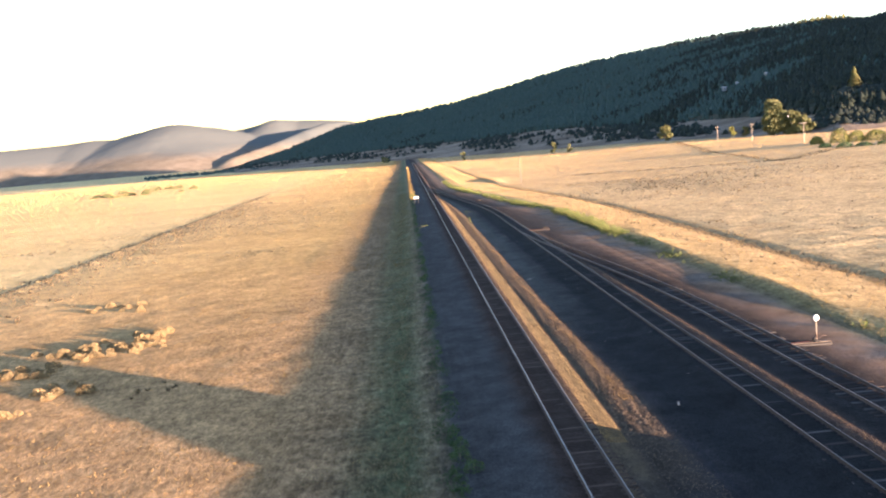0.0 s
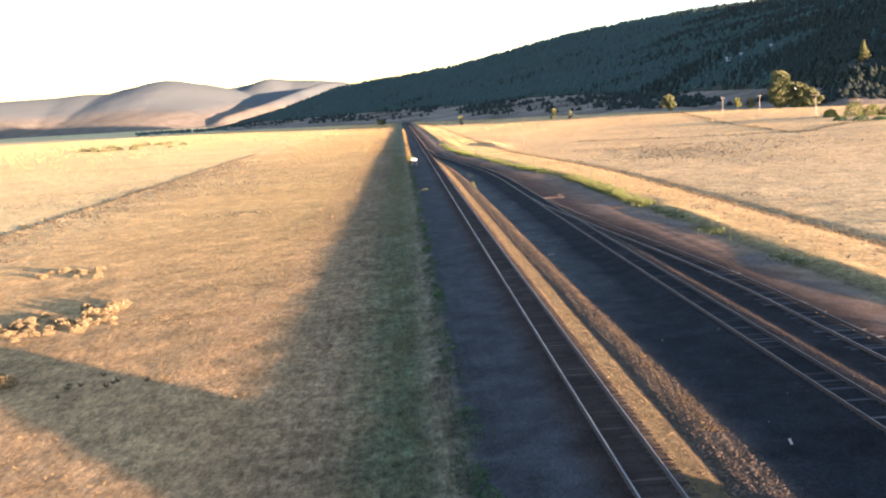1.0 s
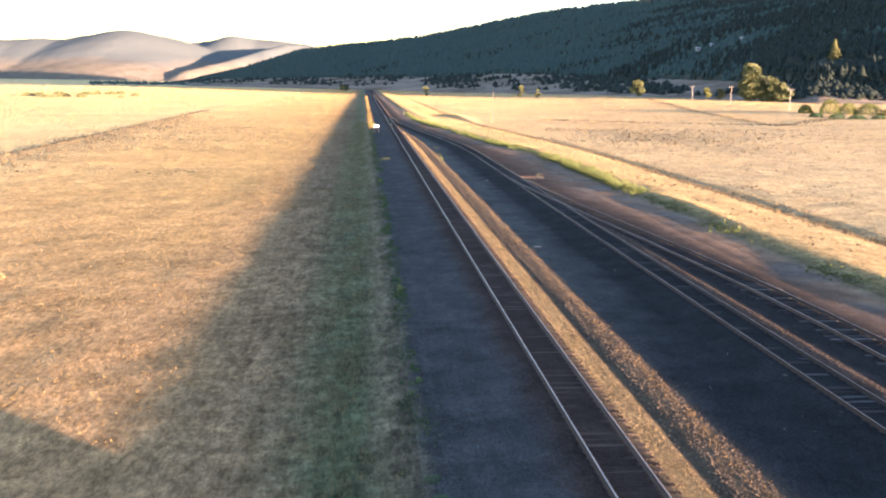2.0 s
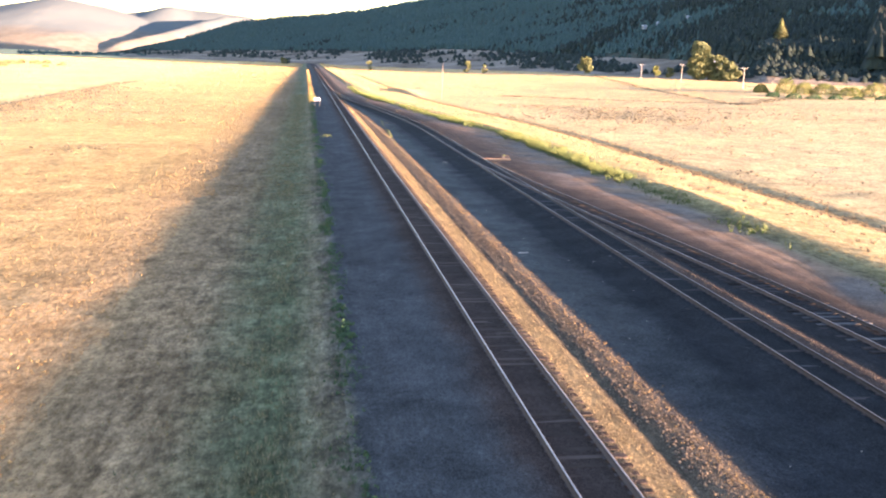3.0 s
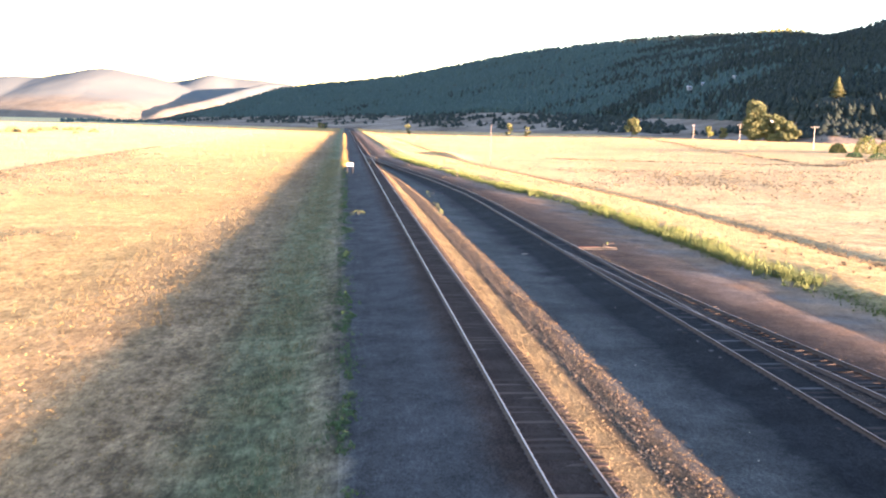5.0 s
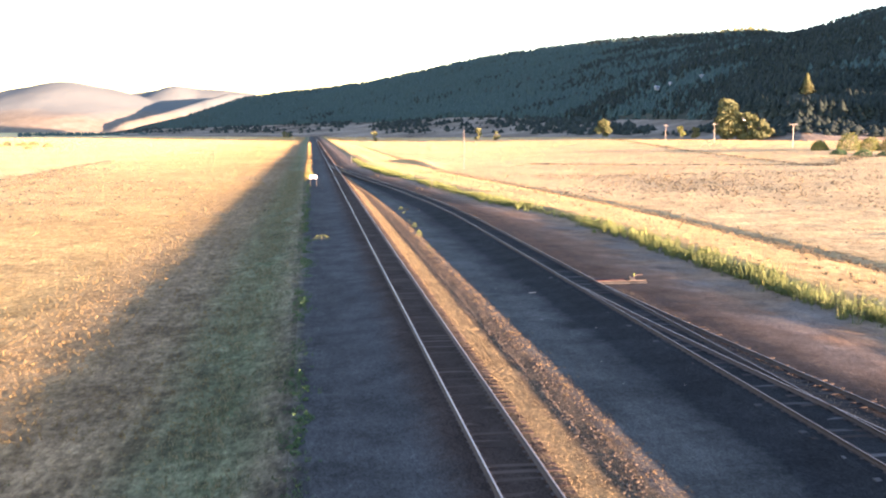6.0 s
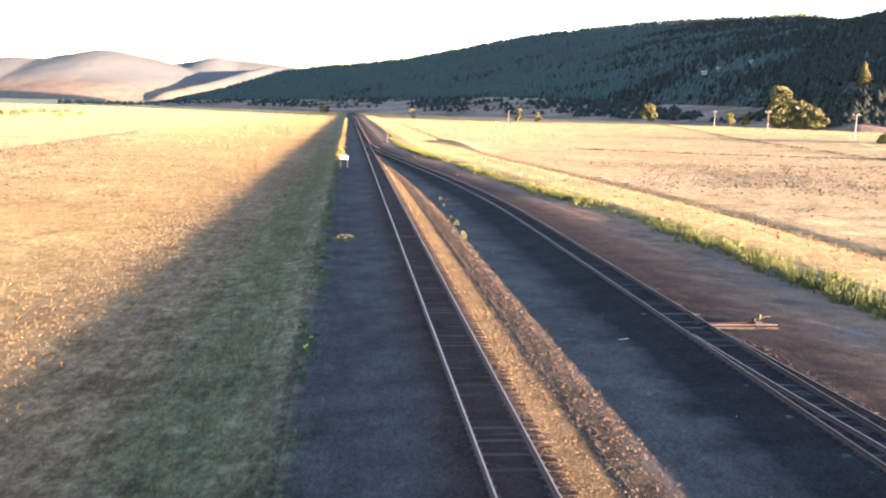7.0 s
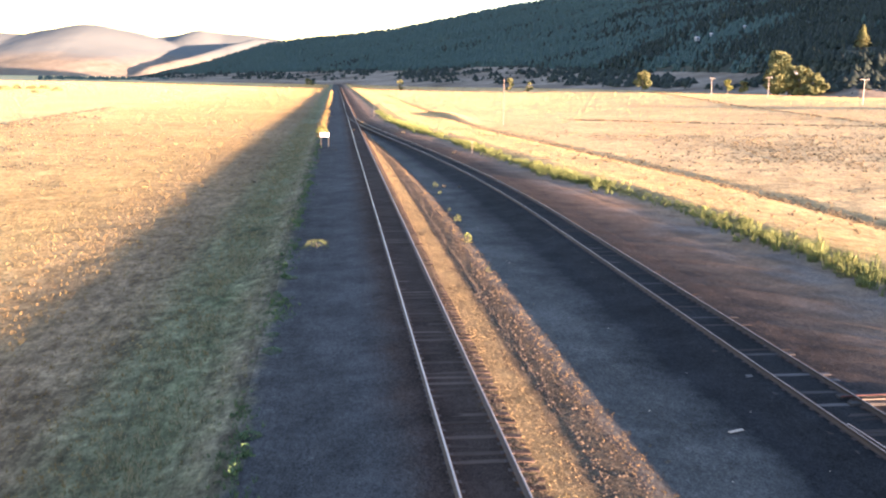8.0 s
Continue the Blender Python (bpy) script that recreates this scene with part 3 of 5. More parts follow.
def rail_mesh(name, centre, offset, y0, y1, step, top, high, mat):
    """A rail with foot, web and head, swept along a track's line."""
    prof = [(-0.07, 0), (0.07, 0), (0.07, 0.018), (0.012, 0.035), (0.012, high - 0.045), (0.026, high - 0.035), (0.026, high - 0.006), (0.019, high),
            (-0.019, high), (-0.026, high - 0.006), (-0.026, high - 0.035), (-0.012, high - 0.045), (-0.012, 0.035), (-0.07, 0.018)]
    yy = np.arange(y0, y1 + 0.01, step)
    cx = centre(yy)
    sl = np.gradient(cx, yy) if len(yy) > 1 else np.zeros_like(yy)
    k = 1 / np.sqrt(1 + sl ** 2)
    px, pz = np.array([p[0] for p in prof]), np.array([p[1] for p in prof])
    off = offset + px[None, :]
    v = np.stack([cx[:, None] + off * k[:, None], yy[:, None] - off * (sl * k)[:, None], np.broadcast_to(top - high + pz[None, :], off.shape if off.shape[0] > 1 else (len(yy), len(px)))], -1)
    n, m = v.shape[:2]
    ix = np.arange(n * m).reshape(n, m)
    nxt = np.roll(ix, -1, axis=1)
    q = np.stack([ix[:-1], nxt[:-1], nxt[1:], ix[1:]], -1).reshape(-1, 4)
    me = mesh_of(name, v, q, M_RUST)
    me.materials.append(mat)
    head = np.tile(np.isin(np.arange(m), (6, 7, 8)), n - 1).astype(np.int32)
    me.polygons.foreach_set("material_index", head)
    return me


def tie_mesh(mat, length, seed):
    r = random.Random(seed)
    bm = box(length, 0.23, 0.18, 0.012, -0.18)
    for v in bm.verts:
        v.co += Vector((r.uniform(-0.02, 0.02), r.uniform(-0.008, 0.008), r.uniform(-0.006, 0.004)))
    return shape("sleeper", bm, mat)


def track(label, centre, y0, y1, parts_to, top, high, rail_mats, tie_mat, spacing, lengths, crooked, buried=0.0, pale_to=0.0):
    ob = thing("railway_track", 0, 0, 0, label, "railway track", "tracks on the plain")
    for side in (-1, 1):
        part("rail", rail_mesh("rail", centre, side * 0.753, y0, y1, 2.0, top, high, rail_mats[side > 0]), ob)
    kinds = [tie_mesh(tie_mat, l, i) for i, l in enumerate(lengths)]
    pale = [tie_mesh(M_TIE_PALE, l, i + 9) for i, l in enumerate(lengths)]
    r = random.Random(5)
    y, rest_v, rest_f = y0 + 0.3, [], []
    while y < y1:
        cx = float(centre(np.array([y]))[0])
        slope = float(centre(np.array([y + 0.5]))[0] - centre(np.array([y - 0.5]))[0])
        m = pose(cx + r.uniform(-crooked, crooked), y + r.uniform(-0.03, 0.03), top - high - 0.004 + r.uniform(-0.016, 0.004), r.uniform(-1, 1), r.uniform(-0.5, 0.5), -math.degrees(slope) + r.uniform(-2, 2) * crooked * 10)
        mesh = r.choice(kinds)
        if buried:
            if r.random() < buried:
                m = m @ Matrix.Translation((0, 0, -0.035))
            elif r.random() < 0.42 and y < pale_to:
                mesh = r.choice(pale)
        if y < parts_to:
            part("sleeper", mesh, ob, m=m)
        else:
            b = len(rest_v)
            rest_v += [tuple(m @ v.co) for v in mesh.vertices]
            rest_f += [[b + i for i in f.vertices] for f in mesh.polygons]
        y += spacing * r.uniform(0.94, 1.06)
    if rest_v:
        tagged(part("sleepers_beyond", mesh_of("sleepers_beyond", rest_v, rest_f, tie_mat), ob), kind="stuff")
    # iron plates under the rails
    n = int((min(parts_to, y1) - y0) / spacing)
    pv, pf = [], []
    for i in range(n):
        yy = y0 + 0.3 + i * spacing
        cx = float(centre(np.array([yy]))[0])
        for s in (-0.753, 0.753):
            b = len(pv)
            for dx, dy in ((-0.17, -0.09), (0.17, -0.09), (0.17, 0.09), (-0.17, 0.09)):
                pv += [(cx + s + dx, yy + dy, top - high - 0.002), (cx + s + dx * 0.9, yy + dy * 0.9, top - high + 0.012)]
            pf += [[b + 1, b + 3, b + 5, b + 7]] + [[b + 2 * k, b + 2 * ((k + 1) % 4), b + 2 * ((k + 1) % 4) + 1, b + 2 * k + 1] for k in range(4)]
    tagged(part("plate_iron", mesh_of("plate_iron", pv, pf, M_RUST), ob), kind="stuff")
    return ob


def straight(y):
    return np.zeros_like(np.asarray(y, float))


track("straight main track with bright worn rails on dark sleepers", straight, 10, 900, 165, 0.0, 0.17, (M_RAIL, M_DIMRAIL), M_TIE, 0.51, (2.55, 2.6, 2.58), 0.03)
track("rusty passing siding curving to join the main track", line_a, 8, 318, 160, -0.06, 0.15, (M_OLDRAIL, M_OLDRAIL), M_TIE_OLD, 0.54, (2.5, 2.6, 2.75), 0.07, 0.5, 260.0)
track("rusty stub track leaving the siding at a switch", line_b, 8, 131, 131, -0.06, 0.15, (M_OLDRAIL, M_OLDRAIL), M_TIE_OLD, 0.54, (2.5, 2.65, 2.8), 0.08, 0.35, 72.0)

# ---- plants ----


def blades(x, y, z, count, tall, wide, lean, seed):
    """Tufts of bent triangular blades at the places given."""
    r = np.random.default_rng(seed)
    n = len(x) * count
    bx, by, bz = (np.repeat(a, count) for a in (x, y, z))
    t = np.repeat(tall, count) * r.uniform(0.6, 1.15, n)
    a, b = r.normal(radians(50), 0.65, n), r.uniform(0, 6.283, n)
    spread = np.repeat(tall, count) * 0.35
    bx = bx + np.cos(b) * spread * r.uniform(0, 1, n)
    by = by + np.sin(b) * spread * r.uniform(0, 1, n)
    w = wide * r.uniform(0.6, 1.4, n)
    ox, oy = np.cos(a) * w, np.sin(a) * w
    lx, ly = np.cos(b) * t * lean * r.uniform(0.2, 1, n), np.sin(b) * t * lean * r.uniform(0.2, 1, n)
    v = np.stack([np.stack([bx - ox, by - oy, bz - 0.02], -1), np.stack([bx + ox, by + oy, bz - 0.02], -1), np.stack([bx + lx, by + ly, bz + t], -1)], 1)
    return v.reshape(-1, 3), np.arange(n * 3).reshape(-1, 3)


def grass(name, label, x, y, count, tall, wide, lean, mat, seed):
    v, f = blades(x, y, land(x, y), count, tall, wide, lean, seed)
    return tagged(new(name, mesh_of(name, v, f, mat)), label, "grass", kind="stuff")


def scatter(n, x0, x1, y0, y1, near=1.0):
    """Random places, thinning out with distance along the line."""
    return rng.uniform(x0, x1, n), y0 + (y1 - y0) * rng.uniform(0, 1, n) ** near


x, y = scatter(32000, -50, -9.5, -14, 200, 1.25)
grass("field_grass", "short dry golden grass over the open field", x, y, 4, rng.uniform(0.03, 0.10, len(x)), 0.009, 0.8, M_DRY, 1)


def plain_grass(name, label, count, az0, az1, seed):
    """Grass over the open plain, coarser and thinner with distance."""
    g = np.random.default_rng(seed)
    r = 30 * (1250 / 30) ** g.uniform(0, 1, count)
    a = np.radians(g.uniform(az0, az1, count))
    px, py = -5 + r * np.sin(a), g.uniform(0, 112, count) + r * np.cos(a)
    d = np.maximum(np.hypot(px + 5, np.maximum(py - 112, 0)), 25)
    ok = (px < -9 - g.uniform(0, 5, count)) | (across(px, py) > 23)
    px, py, d = px[ok], py[ok], d[ok]
    tall = 0.027 * (d / 45) ** 1.02 * g.uniform(0.6, 1.3, len(d))
    v, f = blades(px, py, land(px, py), 1, tall, 0.00026 * d, 0.5, seed)
    return tagged(new(name, mesh_of(name, v, f, M_DRY)), label, "grass", kind="stuff")


plain_grass("west_plain_grass", "dry golden grass over the wide plain", 330000, -62, 0, 2)
plain_grass("east_plain_grass", "dry golden grass over the wide plain below the hill", 380000, 0, 50, 12)
x, y = scatter(38000, -1, 1, -12, 300, 1.25)
x = -8.3 + rng.normal(0, 1, len(x)) * np.where(rng.uniform(0, 1, len(x)) < 0.35, 3.2, 1.1)
keep = (x < -6.0) & (x > -18) & (waves(x, y, 4.0, 81) + rng.normal(0, 0.2, len(x)) > -0.12)
x, y = x[keep], y[keep]
grass("verge_grass", "grey green verge grass beside the ballast", x, y, 5, rng.uniform(0.08, 0.26, len(x)) * np.interp(x, [-17, -11, -8.5, -6], [0.3, 0.6, 1.1, 0.6]), 0.012, 0.6, M_DULL, 3)
y = 15 + 500 * rng.uniform(0, 1, 9000) ** 1.5
x = -5.9 + 0.5 * waves(y, y * 0, 7, 8) + rng.normal(0, 0.3, len(y))
keep = waves(y, y * 0, 12, 18) + rng.normal(0, 0.12, len(y)) > -0.05
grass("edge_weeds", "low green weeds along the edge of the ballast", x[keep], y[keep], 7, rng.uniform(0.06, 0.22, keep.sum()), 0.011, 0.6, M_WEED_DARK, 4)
x, y = scatter(30000, 22.0, 36, 40, 420, 1.2)
grass("bank_grass", "tall dry golden grass on the bank and field", x - (A_X - line_a(y)), y, 4, rng.uniform(0.05, 0.15, len(x)), 0.010, 0.8, M_DRY, 5)
y = 70 + 290 * rng.uniform(0, 1, 5200)
x = bank_x(21.8 + 0.7 * waves(y, y * 0, 22, 9) + rng.normal(0, 0.55, len(y)), y)
keep = waves(y, y * 0, 17, 19) + 0.35 * smooth01((y - 90) / 60) > 0.0
grass("bank_weeds", "bright green weeds along the foot of the bank", x[keep], y[keep], 8, rng.uniform(0.10, 0.30, keep.sum()) * (0.75 + 1.9 * np.clip(waves(y[keep], y[keep] * 0, 26, 41), 0, 1)), 0.03, 0.6, M_WEED, 6)
x, y = scatter(24000, 1.25, 2.3, 33, 300, 1.5)
grass("strip_grass", "flattened straw beside the main track", x, y, 4, rng.uniform(0.012, 0.04, len(x)), 0.012, 1.8, M_STRAWSTONE, 7)
gx_, gy_ = [], []
for cx, cy, w, d, n in ((45, 215, 16, 5, 150), (60, 225, 9, 20, 330), (92, 262, 22, 4, 170), (58, 262, 26, 3, 140), (80, 225, 30, 3, 110), (70, 185, 26, 3, 80), (120, 285, 34, 3, 120), (30, 131, 4, 6, 26), (38, 124, 5, 5, 18), (75, 354, 40, 3, 60), (115, 320, 22, 4, 40),
                        (-45, 260, 24, 4, 170), (-60, 210, 18, 3, 120), (-85, 185, 22, 3, 90), (-38, 190, 13, 3, 80), (-33, 208, 9, 8, 40), (-74, 313, 14, 14, 70), (-49, 304, 14, 10, 60), (-49, 214, 10, 9, 45), (-58, 228, 9, 30, 80), (-32, 145, 5, 4, 18), (-38, 237, 9, 7, 35)):
    gx_.append(rng.normal(cx, w, n))
    gy_.append(rng.normal(cy, d, n))
x, y = np.concatenate(gx_), np.concatenate(gy_)
grass("low_scrub", "low grey brown scrub clumps dotted over the fields", x, y, 26, rng.uniform(0.10, 0.30, len(x)), 0.035, 1.3, M_SCRUB, 17)
y = 252 + 480 * rng.uniform(0, 1, 1100)
x = -5.7 + rng.normal(0, 0.45, len(y))
keep = waves(y, y * 0, 25, 29) > -0.3
grass("lit_weeds", "tall dry weeds catching the sun beside the main track", x[keep], y[keep], 8, rng.uniform(0.2, 0.55, keep.sum()), 0.03, 0.5, M_DRY, 8)



def clumps(n, x0, x1, y0, y1, near, each, size):
    """Places gathered into small clumps."""
    cx, cy = scatter(n, x0, x1, y0, y1, near)
    r = size * rng.uniform(0.5, 1.5, n)
    return np.repeat(cx, each) + np.repeat(r, each) * rng.normal(0, 1, n * each), np.repeat(cy, each) + np.repeat(r, each) * rng.normal(0, 1, n * each), np.repeat(rng.uniform(0.5, 1.3, n), each)


x, y, k = clumps(44000, -46, -10.5, -14, 125, 1.15, 1, 0.22)
grass("clumped_field_grass", "coarse tan grass clumps in the near field", x, y, 7, 0.07 * k, 0.0042, 1.1, M_TAN, 21)
x, y, k = clumps(19000, -60, -10.5, 90, 260, 1.2, 1, 0.25)
grass("far_field_clumps", "coarse golden grass clumps in the middle field", x, y, 4, 0.048 * k, 0.008, 1.2, M_DRY, 22)
x, y, k = clumps(19000, -44, -9.5, -12, 260, 1.3, 1, 0.14)
grass("standing_tufts", "taller dry tufts at the edge of the field", x, y, 5, 0.10 * k, 0.0042, 0.9, M_TAN, 23)
x, y, k = clumps(13000, -21, -8.5, 110, 430, 1.2, 1, 0.2)
grass("far_standing_tufts", "taller dry tufts along the far edge of the field", x, y, 4, 0.15 * k, 0.012, 0.7, M_TAN, 28)
y = 95 + 300 * rng.uniform(0, 1, 1500)
x = -63.0 - 0.02 * (y - 120) + rng.normal(0, 1.7, len(y))
grass("rut_scrub", "dark scrub clumps along an old field rut", x, y, 14, rng.uniform(0.10, 0.34, len(y)), 0.03, 1.2, M_SCRUB, 24)
y = 90 + 240 * rng.uniform(0, 1, 560)
x = -62.5 - 0.02 * (y - 120) + np.abs(rng.normal(0, 6.0, len(y)))
grass("rut_tussocks", "dark dry tussocks strewn beside an old field rut", x, y, 18, rng.uniform(0.2, 0.46, len(y)), 0.045, 1.1, M_SCRUB, 29)
x, y = np.concatenate([rng.normal(-42, 7, 70), rng.normal(-48, 6, 50), rng.normal(-29, 4, 30), rng.normal(-33, 2, 12), rng.normal(-24.5, 1.2, 9)]), np.concatenate([rng.normal(237, 6, 70), rng.normal(221, 5, 50), rng.normal(216, 4, 30), rng.normal(146, 2, 12), rng.normal(55, 1.0, 9)])
grass("field_tussocks", "dark dry tussocks in patches of the golden field", x, y, 16, rng.uniform(0.14, 0.34, len(x)), 0.035, 1.1, M_SCRUB, 31)
x, y = np.append(rng.normal(62, 10, 240), rng.normal(88, 15, 150)), np.append(rng.normal(228, 17, 240), rng.normal(246, 10, 150))
grass("field_scrub", "grey brown scrub patches in the field", x, y, 16, rng.uniform(0.2, 0.5, len(x)), 0.05, 1.1, M_SCRUB, 30)
y = 55 + 230 * rng.uniform(0, 1, 1100)
x = 33.0 + np.where(rng.uniform(0, 1, len(y)) < 0.7, rng.normal(0, 0.7, len(y)), rng.uniform(-8, 3, len(y))) - (A_X - line_a(y))
grass("ditch_scrub", "brown scrub and dry stalks in the shallow ditch", x, y, 14, rng.uniform(0.14, 0.42, len(y)), 0.03, 0.9, M_SCRUB, 25)
x, y, k = clumps(1500, 35, 170, 70, 420, 1.1, 3, 0.6)
grass("east_field_clumps", "small grey brown clumps dotted over the field", x, y, 7, 0.24 * k, 0.035, 1.0, M_SCRUB, 26)


def scrub_line(name, label, x0, y0, x1, y1, count, spread, seed):
    """Dark scrub added along a line, in place of a bank's shaded side."""
    g = np.random.default_rng(seed)
    t = g.uniform(0, 1, count)
    px = x0 + (x1 - x0) * t + g.normal(0, spread, count)
    py = y0 + (y1 - y0) * t + 6 * waves(t * 60, t * 0, 30, seed) + g.normal(0, spread, count)
    grass(name, label, px, py, 12, g.uniform(0.15, 0.45, count), 0.06, 1.0, M_SCRUB, seed)


scrub_line("field_ditch_scrub", "dark scrub standing for the shaded bank of a ditch across the field", 52, 326, 121, 284, 420, 0.8, 101)
scrub_line("lane_scrub", "dark scrub standing for the shaded side of a lane to the field edge", 195, 670, 132, 400, 620, 1.6, 102)
scrub_line("lane_end_scrub", "dark scrub standing for the shaded bank where a lane meets the ditch", 132, 400, 113, 280, 300, 1.0, 103)
scrub_line("swale_scrub", "dark scrub standing for the shaded side of a swale below the willows", 113, 284, 176, 345, 420, 1.6, 104)


def leafy_row(name, label, x, y, high, wide, leaves, size, mat, seed):
    """A row of low leafy mounds as one mass."""
    g = np.random.default_rng(seed)
    n = len(x)
    d = g.normal(size=(n, leaves, 3))
    d /= np.linalg.norm(d, axis=2)[..., None]
    d[..., 2] = np.abs(d[..., 2])
    p = d * (g.uniform(0.2, 1.0, (n, leaves, 1)) ** 0.4) * np.stack([wide, wide * 1.3, high], -1)[:, None, :] * g.uniform(0.75, 1.2, (n, leaves, 1))
    p += np.stack([x, y, land(x, y)], -1)[:, None, :]
    a, b = g.normal(0, size, (n, leaves, 3)), g.normal(0, size, (n, leaves, 3))
    v = np.stack([p - a, p + b, p + a, p - b], 2).reshape(-1, 3)
    return tagged(new(name, mesh_of(name, v, np.arange(len(v)).reshape(-1, 4), mat)), label, "weeds", kind="stuff")


y = 42 + 260 * rng.uniform(0, 1, 2600)
keep = waves(y, y * 0, 30, 67) + rng.normal(0, 0.12, len(y)) + 0.32 - 0.85 * smooth01((132 - y) / 32) > 0
y = y[keep]
x = bank_x(21.6 + 0.6 * waves(y, y * 0, 22, 9) + rng.normal(0, 0.75, len(y)), y)
k = np.clip(0.95 + 0.9 * waves(y, y * 0, 30, 67), 0.45, 1.5)
grass("bank_weed_stalks", "tall green weed stalks along the foot of the bank", x, y, 13, 0.62 * k * rng.uniform(0.5, 1.3, len(y)), 0.022, 0.45, M_WEED, 66)
some = rng.uniform(0, 1, len(y)) < 0.3
x, y, k = x[some], y[some], k[some]
leafy_row("bank_weed_clumps", "leafy yellow green weed clumps along the foot of the bank", x, y, 0.5 * k * rng.uniform(0.5, 1.25, len(y)), 0.24 * k, 90, 0.028, M_WEED, 68)
y = 14 + 230 * rng.uniform(0, 1, 700) ** 1.1
y = y[waves(y, y * 0, 15, 43) + rng.normal(0, 0.15, len(y)) > 0.08]
x = -5.75 + 0.25 * waves(y, y * 0, 9, 44) + rng.normal(0, 0.16, len(y))
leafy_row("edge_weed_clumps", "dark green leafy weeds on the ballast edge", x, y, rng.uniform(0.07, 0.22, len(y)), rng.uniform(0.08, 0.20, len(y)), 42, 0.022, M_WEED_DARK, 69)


def stones(name, label, x, y, size, mat, seed):
    """Loose broken stones, each an uneven peak bedded in the ground."""
    r = np.random.default_rng(seed)
    n = len(x)
    base = np.array([(1, 0, 0), (0, 1, 0), (-1, 0, 0), (0, -1, 0), (0, 0, 0.8)], float)
    tri = np.array([(0, 1, 4), (1, 2, 4), (2, 3, 4), (3, 0, 4)])
    v = base[None] * size[:, None, None] * r.uniform(0.55, 1.25, (n, 5, 1))
    a = r.uniform(0, 6.283, n)
    c, s = np.cos(a)[:, None], np.sin(a)[:, None]
    v = np.stack([v[..., 0] * c - v[..., 1] * s, v[..., 0] * s + v[..., 1] * c, v[..., 2]], -1)
    v += np.stack([x, y, land(x, y) + size * 0.1], -1)[:, None, :]
    f = tri[None] + (np.arange(n) * 5)[:, None, None]
    return tagged(new(name, mesh_of(name, v, f.reshape(-1, 3), mat)), label, "gravel", kind="stuff")


y = 15 + 260 * rng.uniform(0, 1, 34000) ** 1.6
u = rng.uniform(2.4, 4.7, len(y))
u -= gravel_shift(u, y)
x = np.where(line_a(y) > 3, 0.8 + (u - 0.8) * (line_a(y) - 1.6) / 9.0, u)
stones("brown_gravel", "loose brown broken gravel between the tracks", x, y, 0.012 + 0.028 * rng.uniform(0, 1, len(y)) ** 2, M_STONE, 1)
y = 34 + 220 * rng.uniform(0, 1, 13000) ** 1.5
u = rng.uniform(2.5, 4.5, len(y))
u -= gravel_shift(u, y)
x = np.where(line_a(y) > 3, 0.8 + (u - 0.8) * (line_a(y) - 1.6) / 9.0, u)
keep = waves(x * 3, y, 2.5, 93) + rng.normal(0, 0.15, len(y)) > -0.05
stones("coarse_gravel", "coarse brown stones heaped along the gravel strip", x[keep], y[keep], rng.uniform(0.03, 0.075, keep.sum()), M_STONE, 11)
y = 15 + 200 * rng.uniform(0, 1, 16000) ** 1.5
stones("shoulder_gravel", "reddish ballast stones along the sleeper ends", 1.12 + rng.normal(0, 0.13, len(y)), y, rng.uniform(0.014, 0.036, len(y)), M_STONE, 2)
y = 25 + 105 * rng.uniform(0, 1, 7000) ** 1.2
stones("siding_gravel", "rusty brown stones heaped between the sidings", line_a(y) + 1.5 + rng.normal(0, 0.22, len(y)), y, 0.014 + 0.03 * rng.uniform(0, 1, len(y)) ** 2, M_STONE, 12)
y = 25 + 190 * rng.uniform(0, 1, 14000) ** 1.2
x = line_b(y) + 1.3 + np.abs(rng.normal(0, 2.0, len(y)))
stones("yard_gravel", "brown stones on the dirt beside the siding", x, y, 0.008 + 0.02 * rng.uniform(0, 1, len(y)) ** 3, M_STONE, 3)
y = 30 + 170 * rng.uniform(0, 1, 700) ** 1.2
x = line_b(y) + 1.5 + np.abs(rng.normal(0, 1.8, len(y)))
keep = waves(x, y, 5.0, 71) > -0.05
stones("dirt_clods", "dark clods and cinder lumps on the yard dirt", x[keep], y[keep], rng.uniform(0.03, 0.06, keep.sum()), M_CLOD, 8)

y = 30 + 140 * rng.uniform(0, 1, 45)
stones("pale_litter", "small pale stones and splinters strewn on the cinders", rng.uniform(4.8, 9.0, len(y)), y, rng.uniform(0.015, 0.04, len(y)), M_POLE, 4)


y = 40 + 200 * rng.uniform(0, 1, 5200) ** 1.3
u = 3.9 + rng.normal(0, 0.28, len(y))
x = np.where(line_a(y) > 3, 0.8 + (u - 0.8) * (line_a(y) - 1.6) / 9.0, u)
grass("gravel_weeds", "low dead weeds along the edge of the brown gravel", x, y, 6, rng.uniform(0.02, 0.08, len(y)), 0.009, 1.3, M_TAN, 27)


